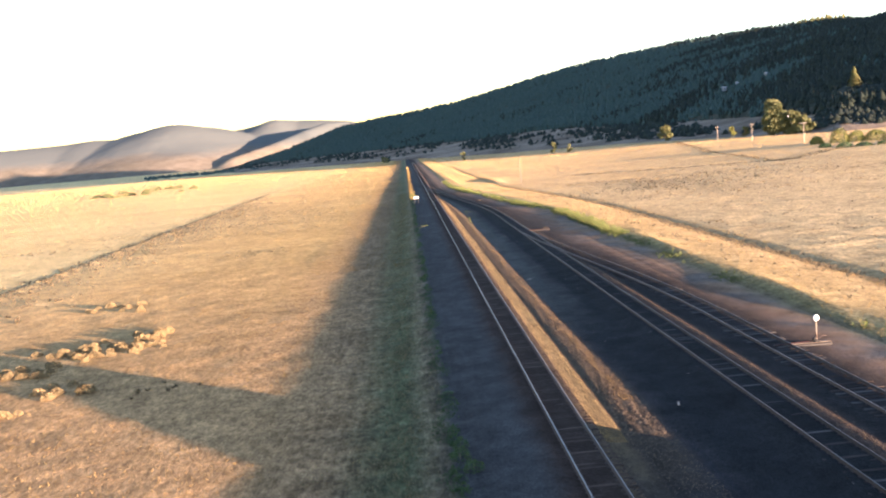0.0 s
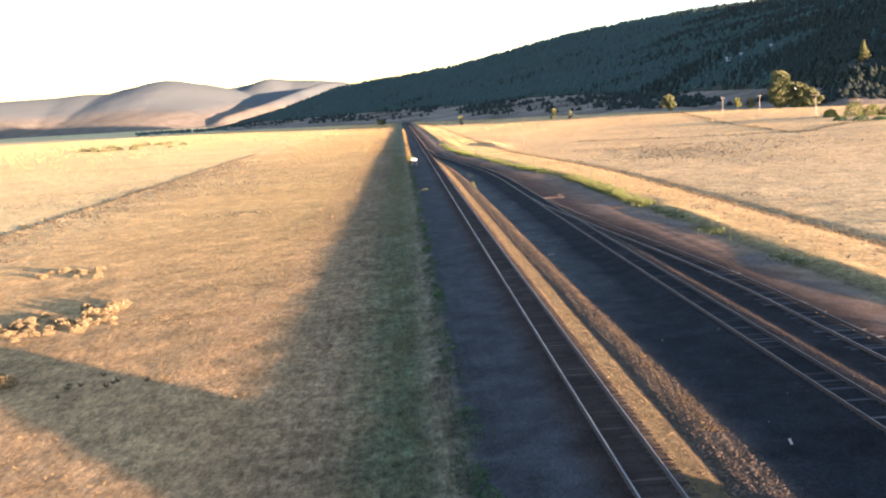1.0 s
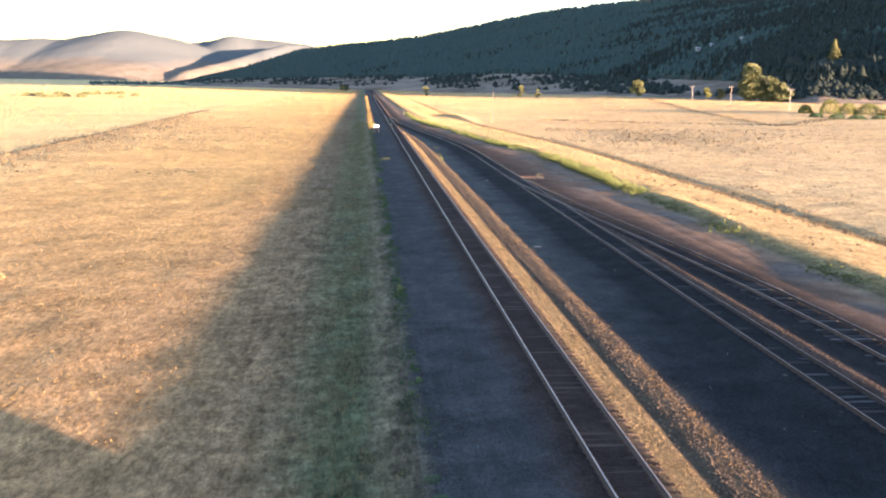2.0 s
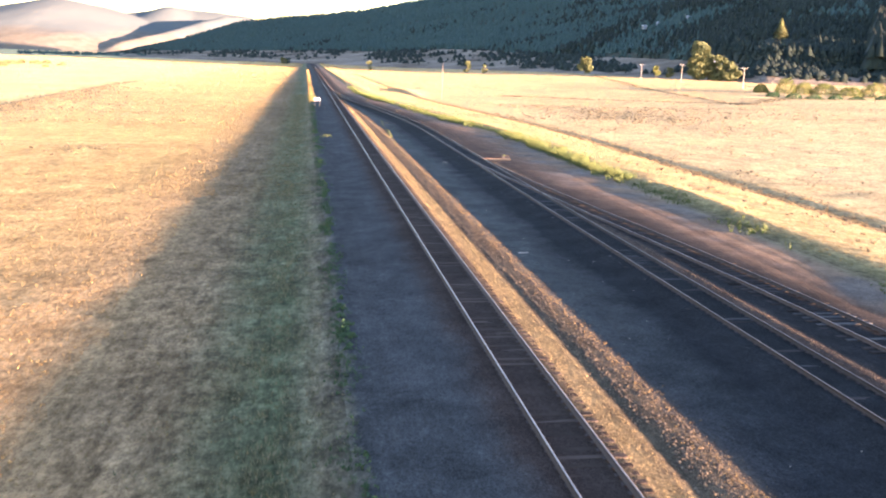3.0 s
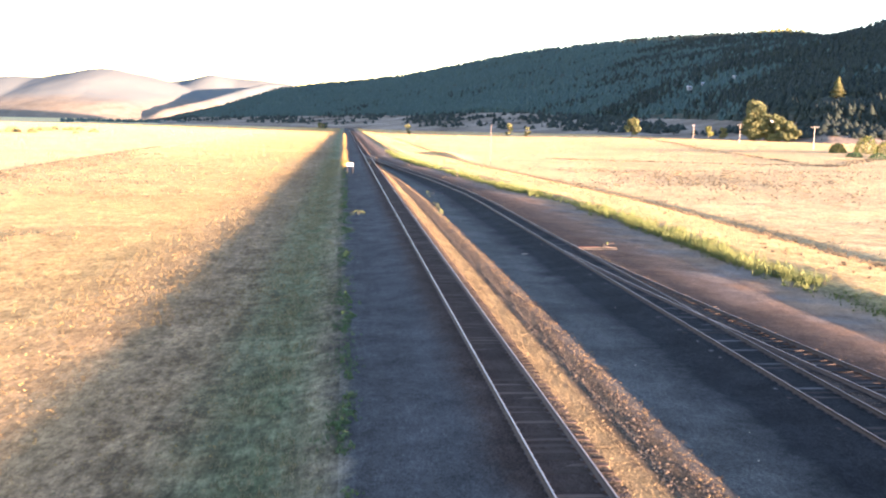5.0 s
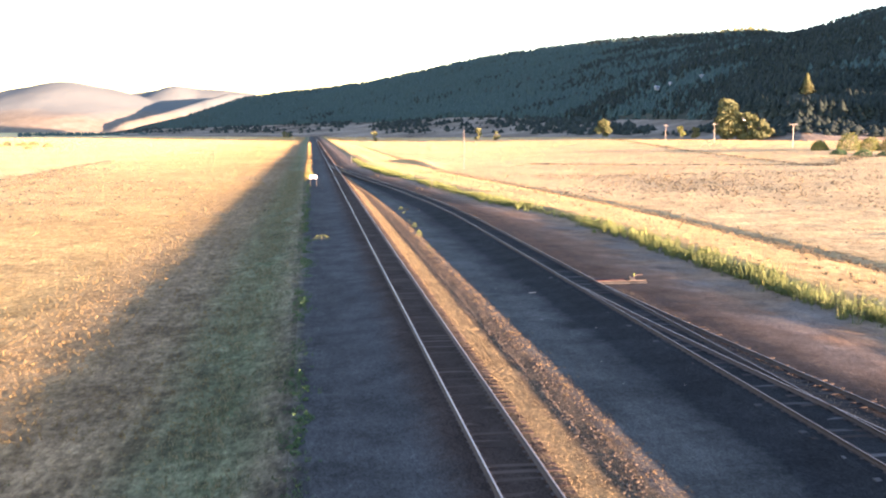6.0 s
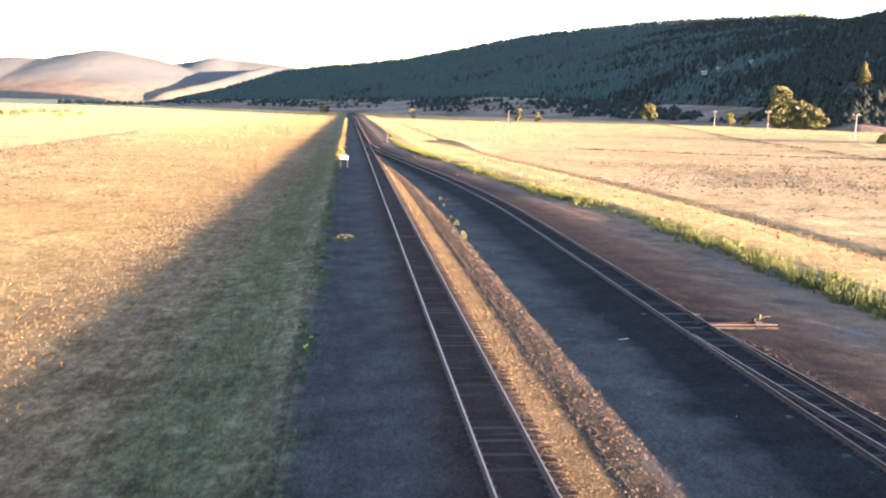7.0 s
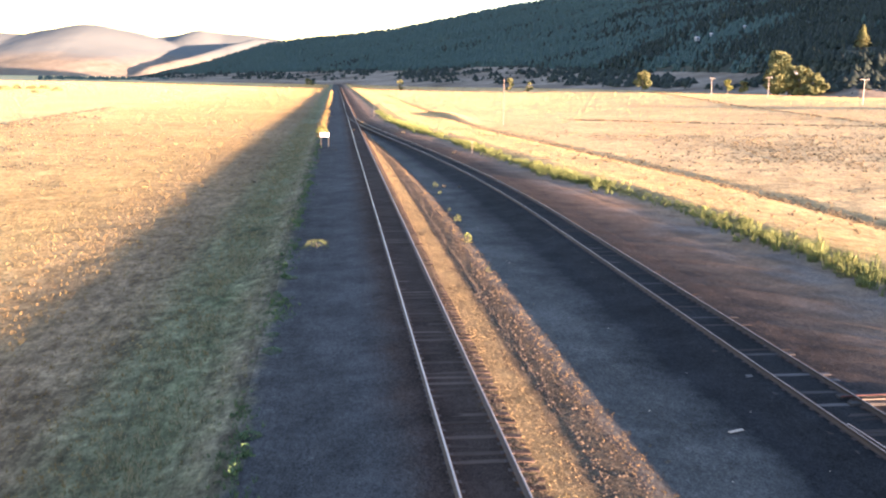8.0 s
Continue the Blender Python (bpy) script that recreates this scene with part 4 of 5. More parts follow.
def shrub_mesh(name, radius, high, leaves, size, mat, seed, ragged=0.35):
    """A bushy mound of many small leaves on hidden twigs."""
    r = np.random.default_rng(seed)
    d = r.normal(size=(leaves, 3))
    d /= np.linalg.norm(d, axis=1)[:, None]
    d[:, 2] = np.abs(d[:, 2])
    lobes = r.normal(size=(7, 3))
    lobes /= np.linalg.norm(lobes, axis=1)[:, None]
    lump = 1 + ragged * np.max(d @ lobes.T, axis=1) - ragged * 0.7
    p = d * (lump * r.uniform(0.55, 1.0, leaves) ** 0.5)[:, None] * np.array([radius, radius, high])
    a, b = r.normal(size=(leaves, 3)), r.normal(size=(leaves, 3))
    k = (size * r.uniform(0.6, 1.4, leaves))[:, None]
    a, b = a / np.linalg.norm(a, axis=1)[:, None] * k, b / np.linalg.norm(b, axis=1)[:, None] * k
    v = np.stack([p - a, p + b, p + a, p - b], 1)
    return mesh_of(name, v.reshape(-1, 3), np.arange(leaves * 4).reshape(-1, 4), mat)


def stem_mesh(high, thick, seed):
    r = random.Random(seed)
    bm = tube([(0, 0, -0.1), (r.uniform(-0.05, 0.05) * high, r.uniform(-0.05, 0.05) * high, high * 0.5), (0, 0, high)], [thick, thick * 0.8, thick * 0.3], 6)
    return shape("stem", bm, M_BARK)


def shrub(name, x, y, label, category, group, radius, high, leaves, size, mat, seed):
    ob = thing(name, x, y, float(land(x, y)), label, category, group)
    part("foliage", shrub_mesh("foliage", radius, high, leaves, size, mat, seed), ob)
    part("stem", stem_mesh(high * 0.6, radius * 0.06, seed), ob)
    return ob


sage = [shrub("rabbitbrush", -36.2, 69.4, "pale dry rounded rabbitbrush in the field", "shrub", "brush clumps in the field", 0.6, 0.42, 520, 0.045, M_SAGE, 41),
        shrub("rabbitbrush", -32.9, 72.4, "pale dry rounded rabbitbrush in the field", "shrub", "brush clumps in the field", 0.45, 0.36, 420, 0.04, M_SAGE, 42)]
r5 = random.Random(12)
for cx, cy, n, w in ((-34.5, 71.0, 46, 3.8), (-31.0, 76.0, 12, 2.2), (-38.5, 64.5, 16, 3.2), (-33.0, 56.5, 10, 2.4), (-41.0, 95.5, 12, 3.4), (-36.5, 52.0, 14, 3.2)):
    for i in range(n):
        px, py = cx + r5.gauss(0, w * 0.6), cy + r5.gauss(0, w * 0.45)
        k = r5.uniform(0.6, 1.25)
        copy_thing(sage[i % 2], pose(px, py, float(land(px, py)), 0, 0, r5.uniform(0, 360)) @ Matrix.Diagonal((k, k, k, 1)))
for i in range(46):
    py = 105 + i * 5.2 + r5.uniform(-2, 2)
    px = -62.0 - 0.02 * (py - 120) + r5.gauss(0, 1.8)
    k = r5.uniform(0.4, 0.85)
    copy_thing(sage[i % 2], pose(px, py, float(land(px, py)), 0, 0, r5.uniform(0, 360)) @ Matrix.Diagonal((k, k, k, 1)))

edge_bush = shrub("edge_bush", -5.5, 33.5, "leafy dark green weed bush on the ballast edge", "bush", "weed bushes on the ballast edge", 0.5, 0.55, 420, 0.04, M_WEED_DARK, 57)
for px, py, k in ((-5.4, 35.2, 0.8), (-5.0, 31.8, 0.9), (-5.6, 37.5, 0.6), (-5.55, 45.0, 0.7), (-5.7, 46.5, 0.55), (-5.6, 70.5, 0.7), (-5.9, 72.0, 0.6), (-5.6, 131.5, 0.6), (-5.55, 139.0, 0.7), (-5.65, 141.0, 0.5), (-5.4, 150.5, 0.6)):
    copy_thing(edge_bush, pose(px, py, float(land(px, py)), 0, 0, 61 * py) @ Matrix.Diagonal((k, k * 1.2, k * (1.0 if py < 40 else 0.32), 1)))
weed_a = shrub("weed", 4.5, 167.1, "leafy green weed growing on the gravel", "weed", "weeds on the gravel", 0.26, 0.55, 130, 0.034, M_WEED, 51)
for px, py, k in ((4.1, 159.2, 1.1), (4.25, 161.0, 0.7), (5.1, 185.9, 1.0), (4.9, 181.0, 0.7), (4.6, 172.0, 0.55), (3.9, 151.0, 0.5)):
    copy_thing(weed_a, pose(px, py, float(land(px, py)), 0, 0, 47 * k * 9) @ Matrix.Diagonal((k * 0.9, k, k * (0.8 + 0.3 * (py < 160)), 1)))
shrub("bush", -4.4, 157.8, "small straggly yellow green bush on the ballast edge", "bush", "", 0.75, 0.5, 260, 0.03, M_WEED, 53)
shrub("bush", -5.6, 262.0, "yellow leafy bush beside the main track", "bush", "", 1.1, 1.2, 400, 0.09, M_LEAF_G, 54)


def limb_mesh(a, b, thick, seed):
    r = random.Random(seed)
    mid = (Vector(a) + Vector(b)) / 2 + Vector((r.uniform(-1, 1), r.uniform(-1, 1), r.uniform(0, 1))) * (Vector(b) - Vector(a)).length * 0.1
    return shape("limb", tube([a, mid, b], [thick, thick * 0.7, thick * 0.25], 6), M_BARK)


def broadleaf(x, y, z, label, high, spread, blobs, leaves, size, mat, seed, name="tree"):
    """A tree with a tapered trunk, limbs and an uneven crown of leaf clumps."""
    r = random.Random(seed)
    ob = thing(name, x, y, z, label, "tree")
    part("trunk", shape("trunk", tube([(0, 0, -0.5), (high * 0.01, 0, high * 0.25), (-high * 0.01, high * 0.01, high * 0.6)], [high * 0.028, high * 0.02, high * 0.008], 8), M_BARK), ob)
    vs, base = [], 0
    for i in range(blobs):
        a, k = r.uniform(0, 6.283), r.uniform(0.15, 1) ** 0.6
        h = r.uniform(0.10, 0.9)
        w = spread * (1 - 0.55 * abs(h - 0.45) / 0.5)
        c = Vector((math.cos(a) * k * w, math.sin(a) * k * w, high * h))
        if i < 7:
            part("limb", limb_mesh((0, 0, high * r.uniform(0.12, 0.4)), tuple(c), high * 0.009, seed + i), ob)
        g = np.random.default_rng(seed * 97 + i)
        n = leaves // blobs
        rad = high * r.uniform(0.09, 0.17)
        p = g.normal(0, 1, (n, 3))
        p = p / np.linalg.norm(p, axis=1)[:, None] * (g.uniform(0.4, 1, n) ** 0.5)[:, None] * rad * np.array([1, 1, 0.85]) + np.array(c)
        p1, p2 = g.normal(0, size, (n, 3)), g.normal(0, size, (n, 3))
        vs.append(np.stack([p - p1, p + p2, p + p1, p - p2], 1).reshape(-1, 3))
    v = np.concatenate(vs)
    part("crown", mesh_of("crown", v, np.arange(len(v)).reshape(-1, 4), mat), ob)
    return ob


def conifer_parts(high, wide, tiers, seed, mat):
    """Tiers of drooping branch fans round a straight trunk."""
    g = np.random.default_rng(seed)
    vs = []
    for i in range(tiers):
        h = 0.12 + 0.86 * i / tiers
        w = wide * (1 - h) ** 0.8 + 0.04 * high * 0.2
        n = 9
        a = np.linspace(0, 6.283, n, endpoint=False) + g.uniform(0, 6)
        rr = w * g.uniform(0.7, 1.15, n)
        for k in range(n):
            d = np.array([math.cos(a[k]), math.sin(a[k]), 0])
            s = np.array([-d[1], d[0], 0]) * rr[k] * 0.33
            top = np.array([0, 0, high * h + 0.06 * high])
            tip = d * rr[k] + np.array([0, 0, high * h - 0.05 * high])
            midp = d * rr[k] * 0.6 + np.array([0, 0, high * h + 0.01 * high])
            vs += [top, midp - s, tip, midp + s]
    return mesh_of("crown", np.array(vs), np.arange(len(vs)).reshape(-1, 4), mat)


def conifer(x, y, z, label, high, wide, mat, seed):
    ob = thing("pine_tree", x, y, z, label, "tree")
    part("trunk", shape("trunk", tube([(0, 0, -0.6), (0, 0, high * 0.5), (0, 0, high * 0.97)], [high * 0.018, high * 0.012, high * 0.003], 7), M_BARK), ob)
    part("crown", conifer_parts(high, wide, 16, seed, mat), ob)
    return ob


def polar(az, r, eye=(0.0, 60.0)):
    return eye[0] + r * math.sin(radians(az)), eye[1] + r * math.cos(radians(az))


def sheet_z(grid, x, y):
    """Height on a hill sheet by its nearest vertex."""
    gx_, gy_, gz_ = (g.ravel() for g in grid)
    i = np.argmin((gx_ - x) ** 2 + (gy_ - y) ** 2)
    return float(gz_[i])


broadleaf(242, 602, 1.4, "tall golden green cottonwood at the foot of the hill", 24.5, 6.0, 44, 15000, 0.38, M_LEAF, 61)
broadleaf(250.5, 594, 1.4, "rounded golden cottonwood beside a farmhouse", 15.5, 5.6, 26, 7500, 0.36, M_LEAF, 62)
broadleaf(255, 590, 1.4, "rounded golden green cottonwood beside a farmhouse", 13, 5.2, 22, 6500, 0.34, M_LEAF, 63)
broadleaf(246.5, 599, 1.4, "tall olive cottonwood in a farmhouse grove", 16, 5.0, 20, 6000, 0.36, M_LEAF, 72)
broadleaf(258.5, 588, 1.4, "low olive cottonwood at the end of a farmhouse grove", 10.5, 4.2, 18, 4500, 0.32, M_LEAF, 73)
broadleaf(302, 596, 2.0, "small olive tree alone below the hill", 6.5, 3.2, 10, 1800, 0.3, M_LEAF, 74)
broadleaf(189.4, 678, 2.0, "round dark golden tree standing at the field edge", 13.5, 5.2, 16, 4200, 0.45, M_LEAF, 64)
broadleaf(216, 610, 1.5, "slim yellow green tree at the field edge", 9, 2.2, 7, 900, 0.28, M_LEAF_G, 65)
broadleaf(226, 612, 1.5, "slim golden tree at the field edge", 9, 2.4, 7, 900, 0.28, M_LEAF, 66)
broadleaf(44, 800, -0.8, "small golden tree alone in the field", 7.5, 2.8, 7, 800, 0.3, M_LEAF, 67)
broadleaf(-30, 1050, -0.8, "golden round tree beside the track far off", 9, 3.6, 7, 700, 0.4, M_LEAF, 68)
broadleaf(-26, 1062, -0.8, "dark green tree beside the track far off", 8, 3.0, 7, 700, 0.4, M_PINE, 69)
broadleaf(108, 700, 1.0, "small golden tree in front of junipers", 9, 3.2, 7, 800, 0.32, M_LEAF, 70)
broadleaf(119, 690, 1.0, "small pale golden tree in front of junipers", 6, 2.4, 6, 600, 0.3, M_LEAF, 71)
px, py = 344.0, 694.0
base_z = sheet_z(hill_grid, px, py) - 1.0
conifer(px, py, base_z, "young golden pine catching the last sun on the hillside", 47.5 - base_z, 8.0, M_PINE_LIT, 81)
for i, (px, py, rad, hi) in enumerate(((165, 369, 3.0, 3.2), (171, 362, 3.8, 5.6), (177, 360, 3.6, 4.2), (184, 357, 4.6, 4.6), (191, 352, 4.2, 3.8), (199, 350, 5.0, 5.2), (208, 346, 5.0, 4.4), (217, 342, 4.6, 4.8))):
    shrub("willow_bush", px, py, "broad yellow green willow bush in a swale", "bush", "willow bushes in the swale", rad, hi, 1700, 0.2, M_LEAF_G, 90 + i)
for i, (px, py, rad, hi) in enumerate(((157, 345, 2.6, 1.6), (163, 342, 3.0, 1.9), (170, 340, 3.4, 1.7), (177, 338, 3.2, 2.0), (184, 336, 3.4, 1.7), (192, 333, 3.4, 2.0), (200, 331, 3.4, 1.8))):
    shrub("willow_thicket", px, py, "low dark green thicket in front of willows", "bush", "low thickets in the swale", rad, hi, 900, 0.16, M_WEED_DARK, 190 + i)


def forest(name, label, x, y, z, tall, mat, seed, wide=1.0):
    """Many small ragged conifers as one mass."""
    g = np.random.default_rng(seed)
    n, tiers, sides = len(x), 2, 4
    ang = g.uniform(0, 6.283, (n, tiers, 1)) + np.arange(sides)[None, None, :] * 6.283 / sides
    w = (tall * wide * g.uniform(0.20, 0.30, n))[:, None, None] * np.array([1.1, 0.75])[None, :, None] * g.uniform(0.7, 1.3, (n, tiers, sides))
    zlow = np.array([0.08, 0.45])[None, :, None] * tall[:, None, None] * np.ones((n, tiers, sides)) + g.uniform(-0.05, 0.05, (n, tiers, sides)) * tall[:, None, None]
    ring = np.stack([w * np.cos(ang) + x[:, None, None], w * np.sin(ang) + y[:, None, None], zlow + z[:, None, None]], -1)
    top = np.zeros((n, tiers, 1, 3))
    top[..., 0, 0], top[..., 0, 1] = x[:, None], y[:, None]
    top[..., 0, 2] = z[:, None] + tall[:, None] * np.array([0.72, 1.0])[None, :]
    v = np.concatenate([ring, top], 2)
    k = np.arange(sides)
    tri = np.stack([k, (k + 1) % sides, np.full(sides, sides)], -1)
    f = tri[None] + (np.arange(n * tiers) * (sides + 1))[:, None, None]
    return tagged(new(name, mesh_of(name, v.reshape(-1, 3), f.reshape(-1, 3), mat)), label, "forest", kind="stuff")


def on_sheet(grid, count, s0, s1, seed, bias=1.0):
    """Random places on a hill sheet, between two shares of its height."""
    g = np.random.default_rng(seed)
    X, Y, Z = grid
    n, m = X.shape
    rows = n - 3
    i = np.clip((s0 + (s1 - s0) * g.uniform(0, 1, count) ** bias) * (rows - 1) + 1, 1, n - 3.001)
    j = g.uniform(0, m - 1.001, count)
    i0, j0 = i.astype(int), j.astype(int)
    fi, fj = i - i0, j - j0
    out = []
    for G in (X, Y, Z):
        out.append(G[i0, j0] * (1 - fi) * (1 - fj) + G[i0 + 1, j0] * fi * (1 - fj) + G[i0, j0 + 1] * (1 - fi) * fj + G[i0 + 1, j0 + 1] * fi * fj)
    return out


fx, fy, fz = on_sheet(hill_grid, 74000, 0.0, 1.0, 3, 1.25)
fa_ = np.degrees(np.arctan2(fx, fy - 60))
keep = ((fx - 341) ** 2 + (fy - 688) ** 2 > 24 ** 2) & ((np.abs(fa_ - 28.4) > 0.8) | (np.hypot(fx, fy - 60) > 735) | (np.hypot(fx, fy - 60) < 668)) & (np.degrees(np.arctan2(fx, fy - 60)) > -10.0)
fx, fy, fz = fx[keep], fy[keep], fz[keep]
thin = np.clip((np.degrees(np.arctan2(fx, fy - 60)) + 10.5) / 6, 0.2, 1)
# a belt of pines added to keep the low sun off the foothill trees
belt = radians(33.5) + radians(12.5) * rng.uniform(0, 1, 1700)
far = rng.uniform(645, 800, 1700)
bx, by = far * np.sin(belt), 60 + far * np.cos(belt)
bz = np.interp(far, [600, 680, 800], [4, 16, 45])
bx, by = np.append(bx, 560 * np.sin(belt[:900]) + rng.uniform(0, 60, 900)), np.append(by, 60 + 560 * np.cos(belt[:900]) + rng.uniform(0, 60, 900))
bz = np.append(bz, np.full(900, 3.0))
# gaps in the added belt let sun through to the golden pine and cottonwoods
lane = bx * -0.643 - by * 0.766
ok = (np.abs(lane + 747) > 9) & (lane < -668) & ((np.degrees(np.arctan2(bx, by - 60)) > 36) | (np.hypot(bx, by - 60) > 645))
bx, by, bz = bx[ok], by[ok], bz[ok]
forest("tall_pine_belt", "tall dark pines added to shade the foot of the hill", bx, by, bz - 1.0, rng.uniform(17, 26, len(bx)), M_PINE_NEAR, 15)
ft = rng.uniform(5.0, 10.5, len(fx)) * (0.85 + 0.3 * waves(fx, fy, 200, 77)) * thin
fa_ = np.degrees(np.arctan2(fx, fy - 60))
# nearer trees take the darker needles, coloured as through less haze
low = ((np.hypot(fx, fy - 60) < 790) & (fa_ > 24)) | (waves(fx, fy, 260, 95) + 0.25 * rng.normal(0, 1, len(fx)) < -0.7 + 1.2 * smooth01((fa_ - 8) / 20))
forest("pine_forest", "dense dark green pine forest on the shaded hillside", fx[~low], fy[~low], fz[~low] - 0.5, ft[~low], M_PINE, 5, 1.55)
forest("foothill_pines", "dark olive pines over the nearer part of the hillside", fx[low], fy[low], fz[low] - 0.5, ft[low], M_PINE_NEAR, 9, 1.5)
fx, fy, fz = on_sheet(apron_grid, 9000, 0.12, 1.0, 4, 0.6)
fa_ = np.degrees(np.arctan2(fx, fy - 60))
keep = (waves(fx, fy, 160, 55) + 0.25 * rng.uniform(-1, 1, len(fx)) > 0.10 - 0.26 * smooth01((fa_ - 9) / 3) * smooth01((21 - fa_) / 4)) & (fz > 3) & (np.hypot(fx - 262, fy - 634) > 22)
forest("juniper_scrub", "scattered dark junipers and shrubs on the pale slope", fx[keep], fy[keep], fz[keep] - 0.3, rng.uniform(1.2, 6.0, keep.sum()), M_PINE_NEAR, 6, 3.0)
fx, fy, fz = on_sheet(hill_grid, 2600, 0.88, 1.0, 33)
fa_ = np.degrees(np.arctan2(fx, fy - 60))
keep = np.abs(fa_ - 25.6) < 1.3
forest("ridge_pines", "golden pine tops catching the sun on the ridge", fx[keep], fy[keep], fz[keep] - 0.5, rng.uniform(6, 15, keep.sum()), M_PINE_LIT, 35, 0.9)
wa, wr = np.radians(rng.uniform(-16.5, -9.0, 260)), rng.normal(1750, 120, 260)
forest("far_windbreak", "low dark line of trees across the far valley", wr * np.sin(wa), 60 + wr * np.cos(wa), wr * 0 - 1.0, rng.uniform(2.5, 7, 260), M_PINE, 7, 2.2)
for i in range(17):
    px, py = polar(-21.0 + i * 0.36 + r5.uniform(-0.25, 0.25), 610 + r5.uniform(-50, 70))
    shrub("field_bush", px, py, "low olive green bush in the far field", "bush", "bushes in the far field", r5.uniform(1.8, 4.2), r5.uniform(1.2, 2.8), 420, 0.3, M_LEAF, 130 + i)

# ---- poles, signs and stands ----


def utility_pole(x, y, high, arms, turn, label):
    ob = thing("utility_pole", x, y, float(land(x, y)), label, "utility pole", "utility poles", rz=turn)
    part("post", shape("post", tube([(0, 0, -0.5), (0, 0, high * 0.5), (0, 0, high)], [0.17, 0.14, 0.11] if arms else [0.12, 0.095, 0.07], 8), M_POLE if arms else M_SHED), ob)
    for i in range(arms):
        arm = part("crossarm", shape("crossarm", box(2.9, 0.14, 0.16, 0.015), M_POLE), ob, m=pose(0, -0.16, high - 0.45 - i * 0.7))
        for k in (-1.3, -0.75, 0.75, 1.3):
            part("insulator", shape("insulator", tube([(k, 0, 0.16), (k, 0, 0.24), (k, 0, 0.32)], [0.05, 0.06, 0.03], 6), M_WHITE), arm)
    return ob


utility_pole(203.8, 603.2, 9.2, 1, -20, "weathered wooden pole with one crossarm at the field edge")
utility_pole(191.2, 509.1, 9.6, 1, -20, "weathered wooden pole with one crossarm at the field edge")
utility_pole(176.8, 408.5, 9.0, 1, -20, "weathered wooden pole with one crossarm at the field edge")
utility_pole(31.3, 298.0, 9.4, 0, 0, "slim bleached wooden pole alone in the field")

board = thing("sign_board", -4.8, 231.0, float(land(-4.8, 231.0)), "blank white sign board on two short posts beside the track", "sign")
part("panel", shape("panel", box(1.15, 0.04, 0.54, 0.01), M_WHITE), board, "white painted panel", pose(0, -0.07, 1.35))
for k in (-0.5, 0.5):
    part("post", shape("post", box(0.12, 0.12, 2.25, 0.01, -0.3), M_TIE_PALE), board, m=pose(k, 0.02, 0))


def marker_post(x, y, high, label):
    ob = thing("marker_post", x, y, float(land(x, y)), label, "post")
    part("shaft", shape("shaft", tube([(0, 0, -0.3), (0, 0, high)], [0.05, 0.045], 8), M_BARK), ob)
    part("cap", shape("cap", box(0.14, 0.08, 0.22, 0.02), M_POLE), ob, m=pose(0, 0, high - 0.25))
    return ob


marker_post(5.4, 322, 3.2, "pale post with a small plate beside the junction")
marker_post(13.1, 219, 1.5, "pale short post at the edge of the grass")


def switch_stand(x, y, target, label):
    """A stand with a lever, rods to the points and, where it still stands, a mast with a round target."""
    z = float(land(x, y))
    ob = thing("switch_stand", x, y, z, label, "switch stand")
    for dy in (-0.3, 0.3):
        part("head_block", shape("head_block", box(3.4, 0.24, 0.16, 0.015, -0.05), M_TIE_PALE), ob, m=pose(-0.9, dy, 0))
    part("base", shape("base", box(0.42, 0.36, 0.2, 0.03, 0.1, 0.7), M_DARKIRON), ob)
    part("lever", shape("lever", tube([(0.1, 0.1, 0.3), (0.45, 0.25, 0.42), (0.75, 0.3, 0.4)], [0.022, 0.02, 0.022], 7), M_RUST), ob)
    part("rod", shape("rod", tube([(0.3, 0.12, 0.18), (-2.6, 0.1, 0.14)], [0.026, 0.026], 6), M_RED), ob, "faded red throw rod")
    part("rod", shape("rod", tube([(0.8, -0.25, 0.17), (-2.2, -0.22, 0.15)], [0.025, 0.025], 6), M_BARK), ob)
    part("counterweight", shape("counterweight", box(0.18, 0.18, 0.2, 0.05, 0.26), M_DARKIRON), ob, m=pose(-0.2, -0.1, 0))
    if target:
        mast = part("mast", shape("mast", tube([(0, 0, 0.3), (0, 0, 1.5)], [0.03, 0.025], 7), M_POLE), ob)
        part("sleeve", shape("sleeve", tube([(0, 0, 0.42), (0, 0, 0.66)], [0.07, 0.06], 8), M_RUST), mast)
        bm = bmesh.new()
        bmesh.ops.create_uvsphere(bm, u_segments=18, v_segments=10, radius=0.2)
        for v in bm.verts:
            v.co = Vector((v.co.x, v.co.y * 0.45, v.co.z + 1.66))
        part("target", shape("target", bm, M_WHITE, True), mast, "white round target disc")
    else:
        part("lamp_head", shape("lamp_head", box(0.12, 0.12, 0.2, 0.04, 0.36), M_WEED), ob, m=pose(0.15, 0.1, 0))
    return ob


switch_stand(17.8, 47.5, True, "tall switch stand with a white round target beside the stub track")
switch_stand(13.6, 132.0, False, "low iron switch stand with a red rod beside the siding points")


def plank(x, y, length, turn, label):
    ob = thing("plank", x, y, float(land(x, y)) + 0.02, label, "plank", rz=turn)
    part("board", shape("board", box(length * 0.8, 0.10, 0.025, 0.005), M_POLE), ob)


plank(4.9, 85.6, 0.7, 8, "short pale board lying on the gravel")
plank(7.2, 130.6, 0.6, 20, "short pale board lying on the cinders")
plank(6.3, 38.5, 0.7, 75, "short pale board lying on the cinders")


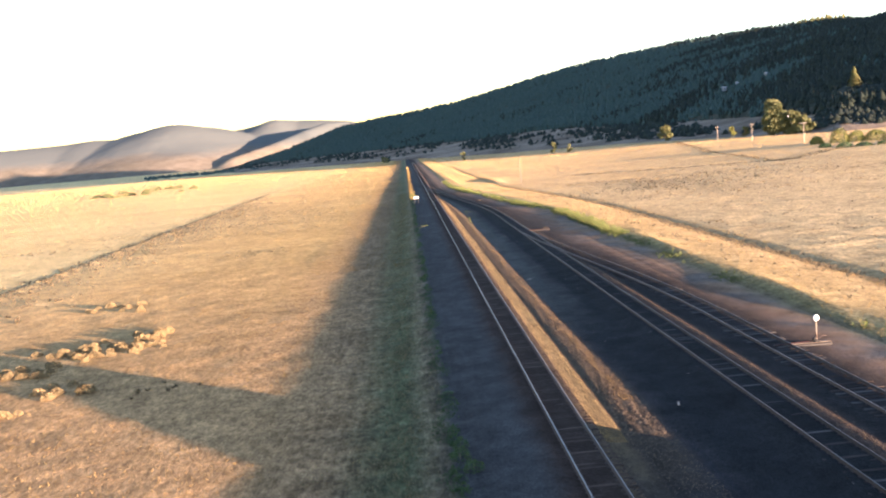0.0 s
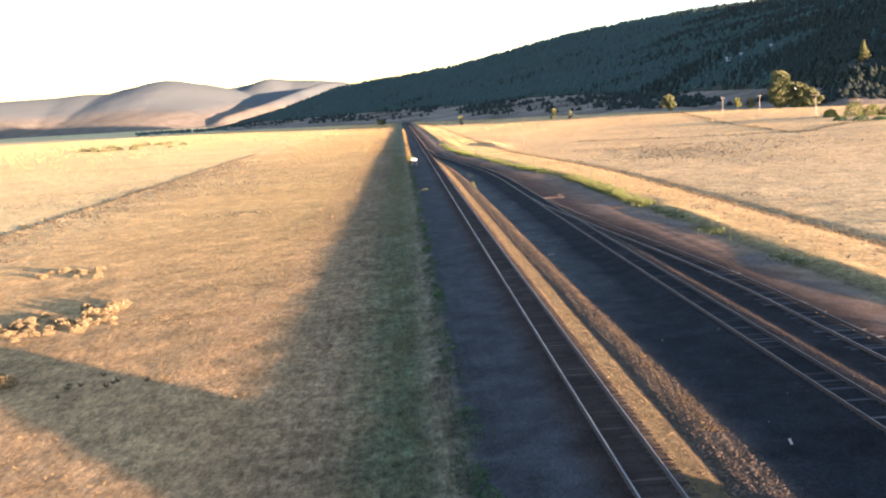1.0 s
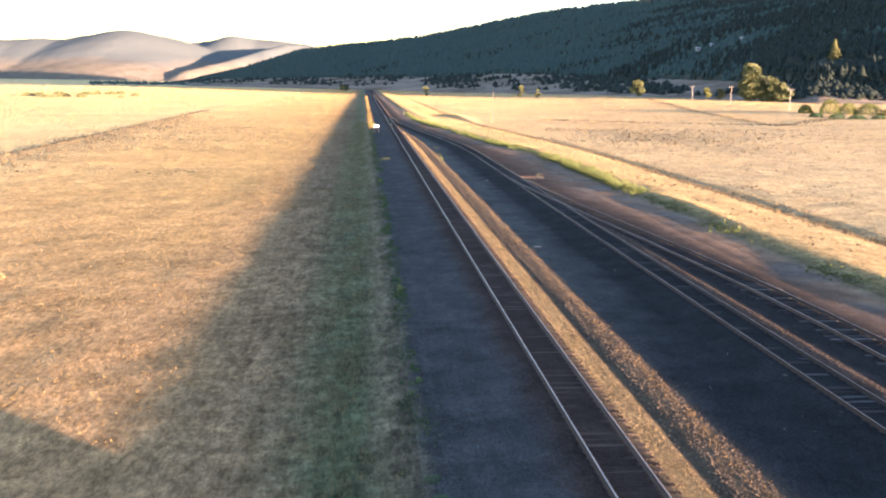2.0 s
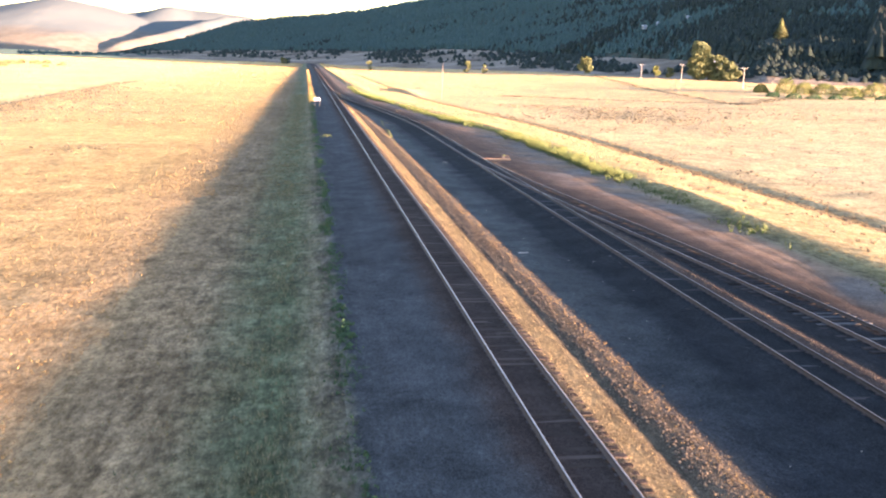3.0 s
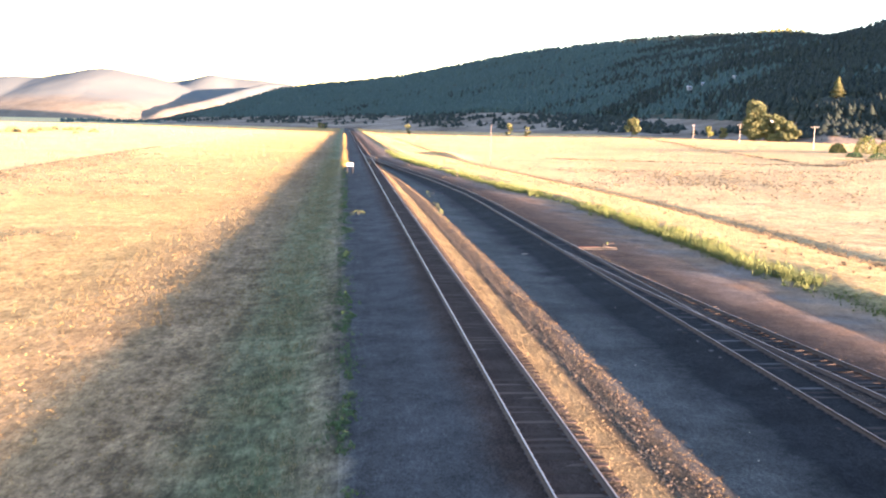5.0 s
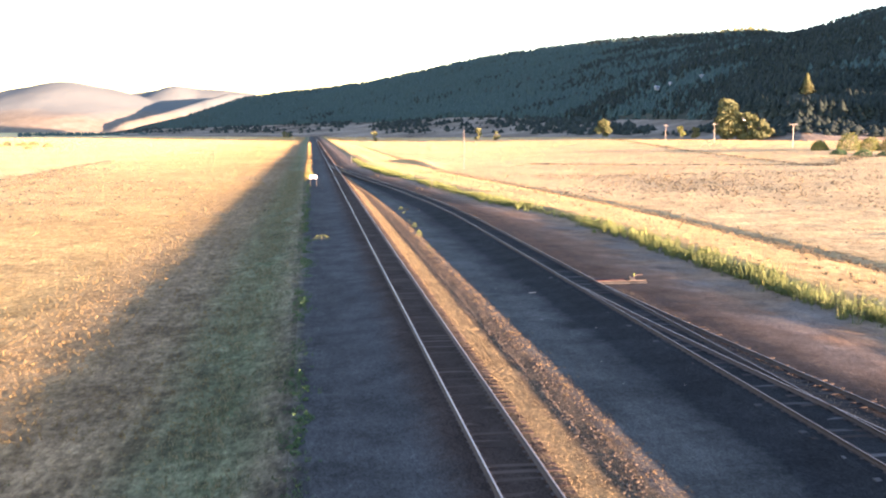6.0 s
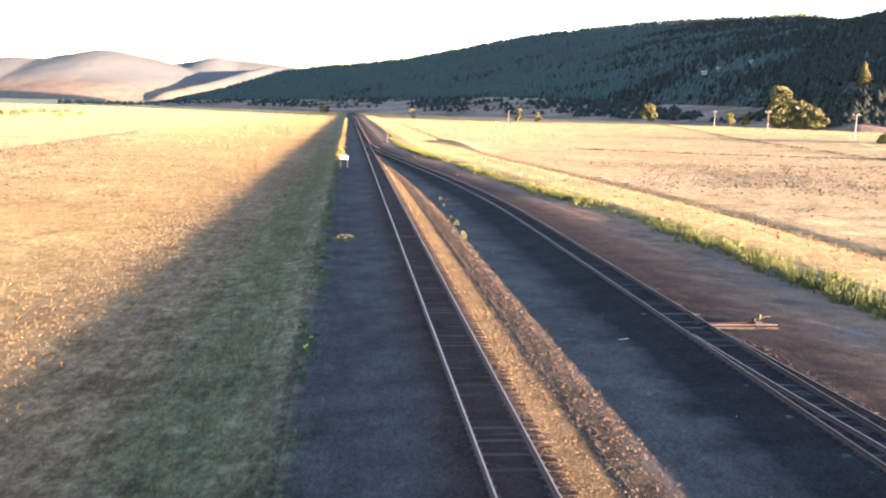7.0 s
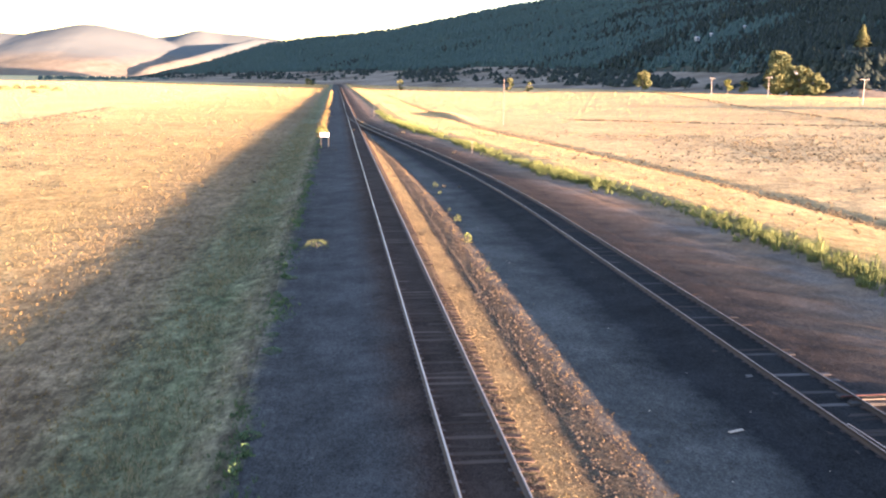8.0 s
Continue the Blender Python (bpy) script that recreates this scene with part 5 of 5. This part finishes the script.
def cabin(x, y, z, w, d, h, rz, label, mat):
    ob = thing("cabin", x, y, z, label, "house", rz=rz)
    part("wall", shape("wall", box(w, d, h + 1.5, 0, -1.5), mat), ob)
    bm = bmesh.new()
    e = 0.5
    pts = [(-w / 2 - e, -d / 2 - e, h), (w / 2 + e, -d / 2 - e, h), (w / 2 + e, d / 2 + e, h), (-w / 2 - e, d / 2 + e, h), (-w / 2 - e, 0, h + d * 0.32), (w / 2 + e, 0, h + d * 0.32)]
    vs = [bm.verts.new(p) for p in pts]
    for f in ((0, 1, 5, 4), (2, 3, 4, 5), (1, 2, 5), (3, 0, 4), (3, 2, 1, 0)):
        bm.faces.new([vs[i] for i in f])
    part("roof", shape("roof", bm, M_ROOF), ob, "pale metal roof")
    for k in (-w * 0.25, w * 0.25):
        part("window", shape("window", box(1.1, 0.06, 1.2), M_DARKIRON), ob, m=pose(k, -d / 2 - 0.03, 1.2))
    return ob


def on_hill(az, el):
    """The place where the hillside rises to an elevation on a bearing from the line."""
    for r in range(700, 1900, 12):
        px, py = polar(az, r, (-6.5, 51.0))
        pz = sheet_z(hill_grid, px, py)
        if pz >= 9.3 + r * math.tan(radians(el)):
            break
    return px, py, pz


for az_, el_, w_ in ((20.66, 1.95, 4), (21.49, 2.25, 5), (23.19, 2.5, 4)):
    px, py, pz = on_hill(az_, el_)
    cabin(px, py, pz + 3, w_, 3, 1.8, az_, "grey white cabin among the pines on the hillside", M_CABIN)
cabin(268, 640, 5.0, 12, 9, 9, 25, "white farmhouse behind the cottonwoods", M_WHITE)
px, py = polar(-1.6, 2150)
cabin(px, py, 4, 34, 16, 9, 0, "long pale barn far up the valley", M_WHITE)

# ---- an unseen shed, added to cast the shade on the field's near end ----
side = Vector((math.cos(radians(SUN_AZ)), -math.sin(radians(SUN_AZ)), 0))       # square to the sun, towards -x -y
corner = Vector((20.6, 19.6, 0))
shed = thing("equipment_shed", corner.x, corner.y, -0.4, "unseen low timber shed with a single sloping roof, added to shade the field", "shed", rz=math.degrees(math.atan2(side.y, side.x)))
bm = bmesh.new()
prof = [(0, 0), (10.6, 0), (10.6, 1.25), (0, 4.9)]
fr = [bm.verts.new((a, 0, b)) for a, b in prof]
bk = [bm.verts.new((a, 5.0, b)) for a, b in prof]
for i in range(4):
    j = (i + 1) % 4
    bm.faces.new((fr[i], fr[j], bk[j], bk[i]))
bm.faces.new(fr[::-1])
bm.faces.new(bk)
part("wall", shape("wall", bm, M_SHED), shed)
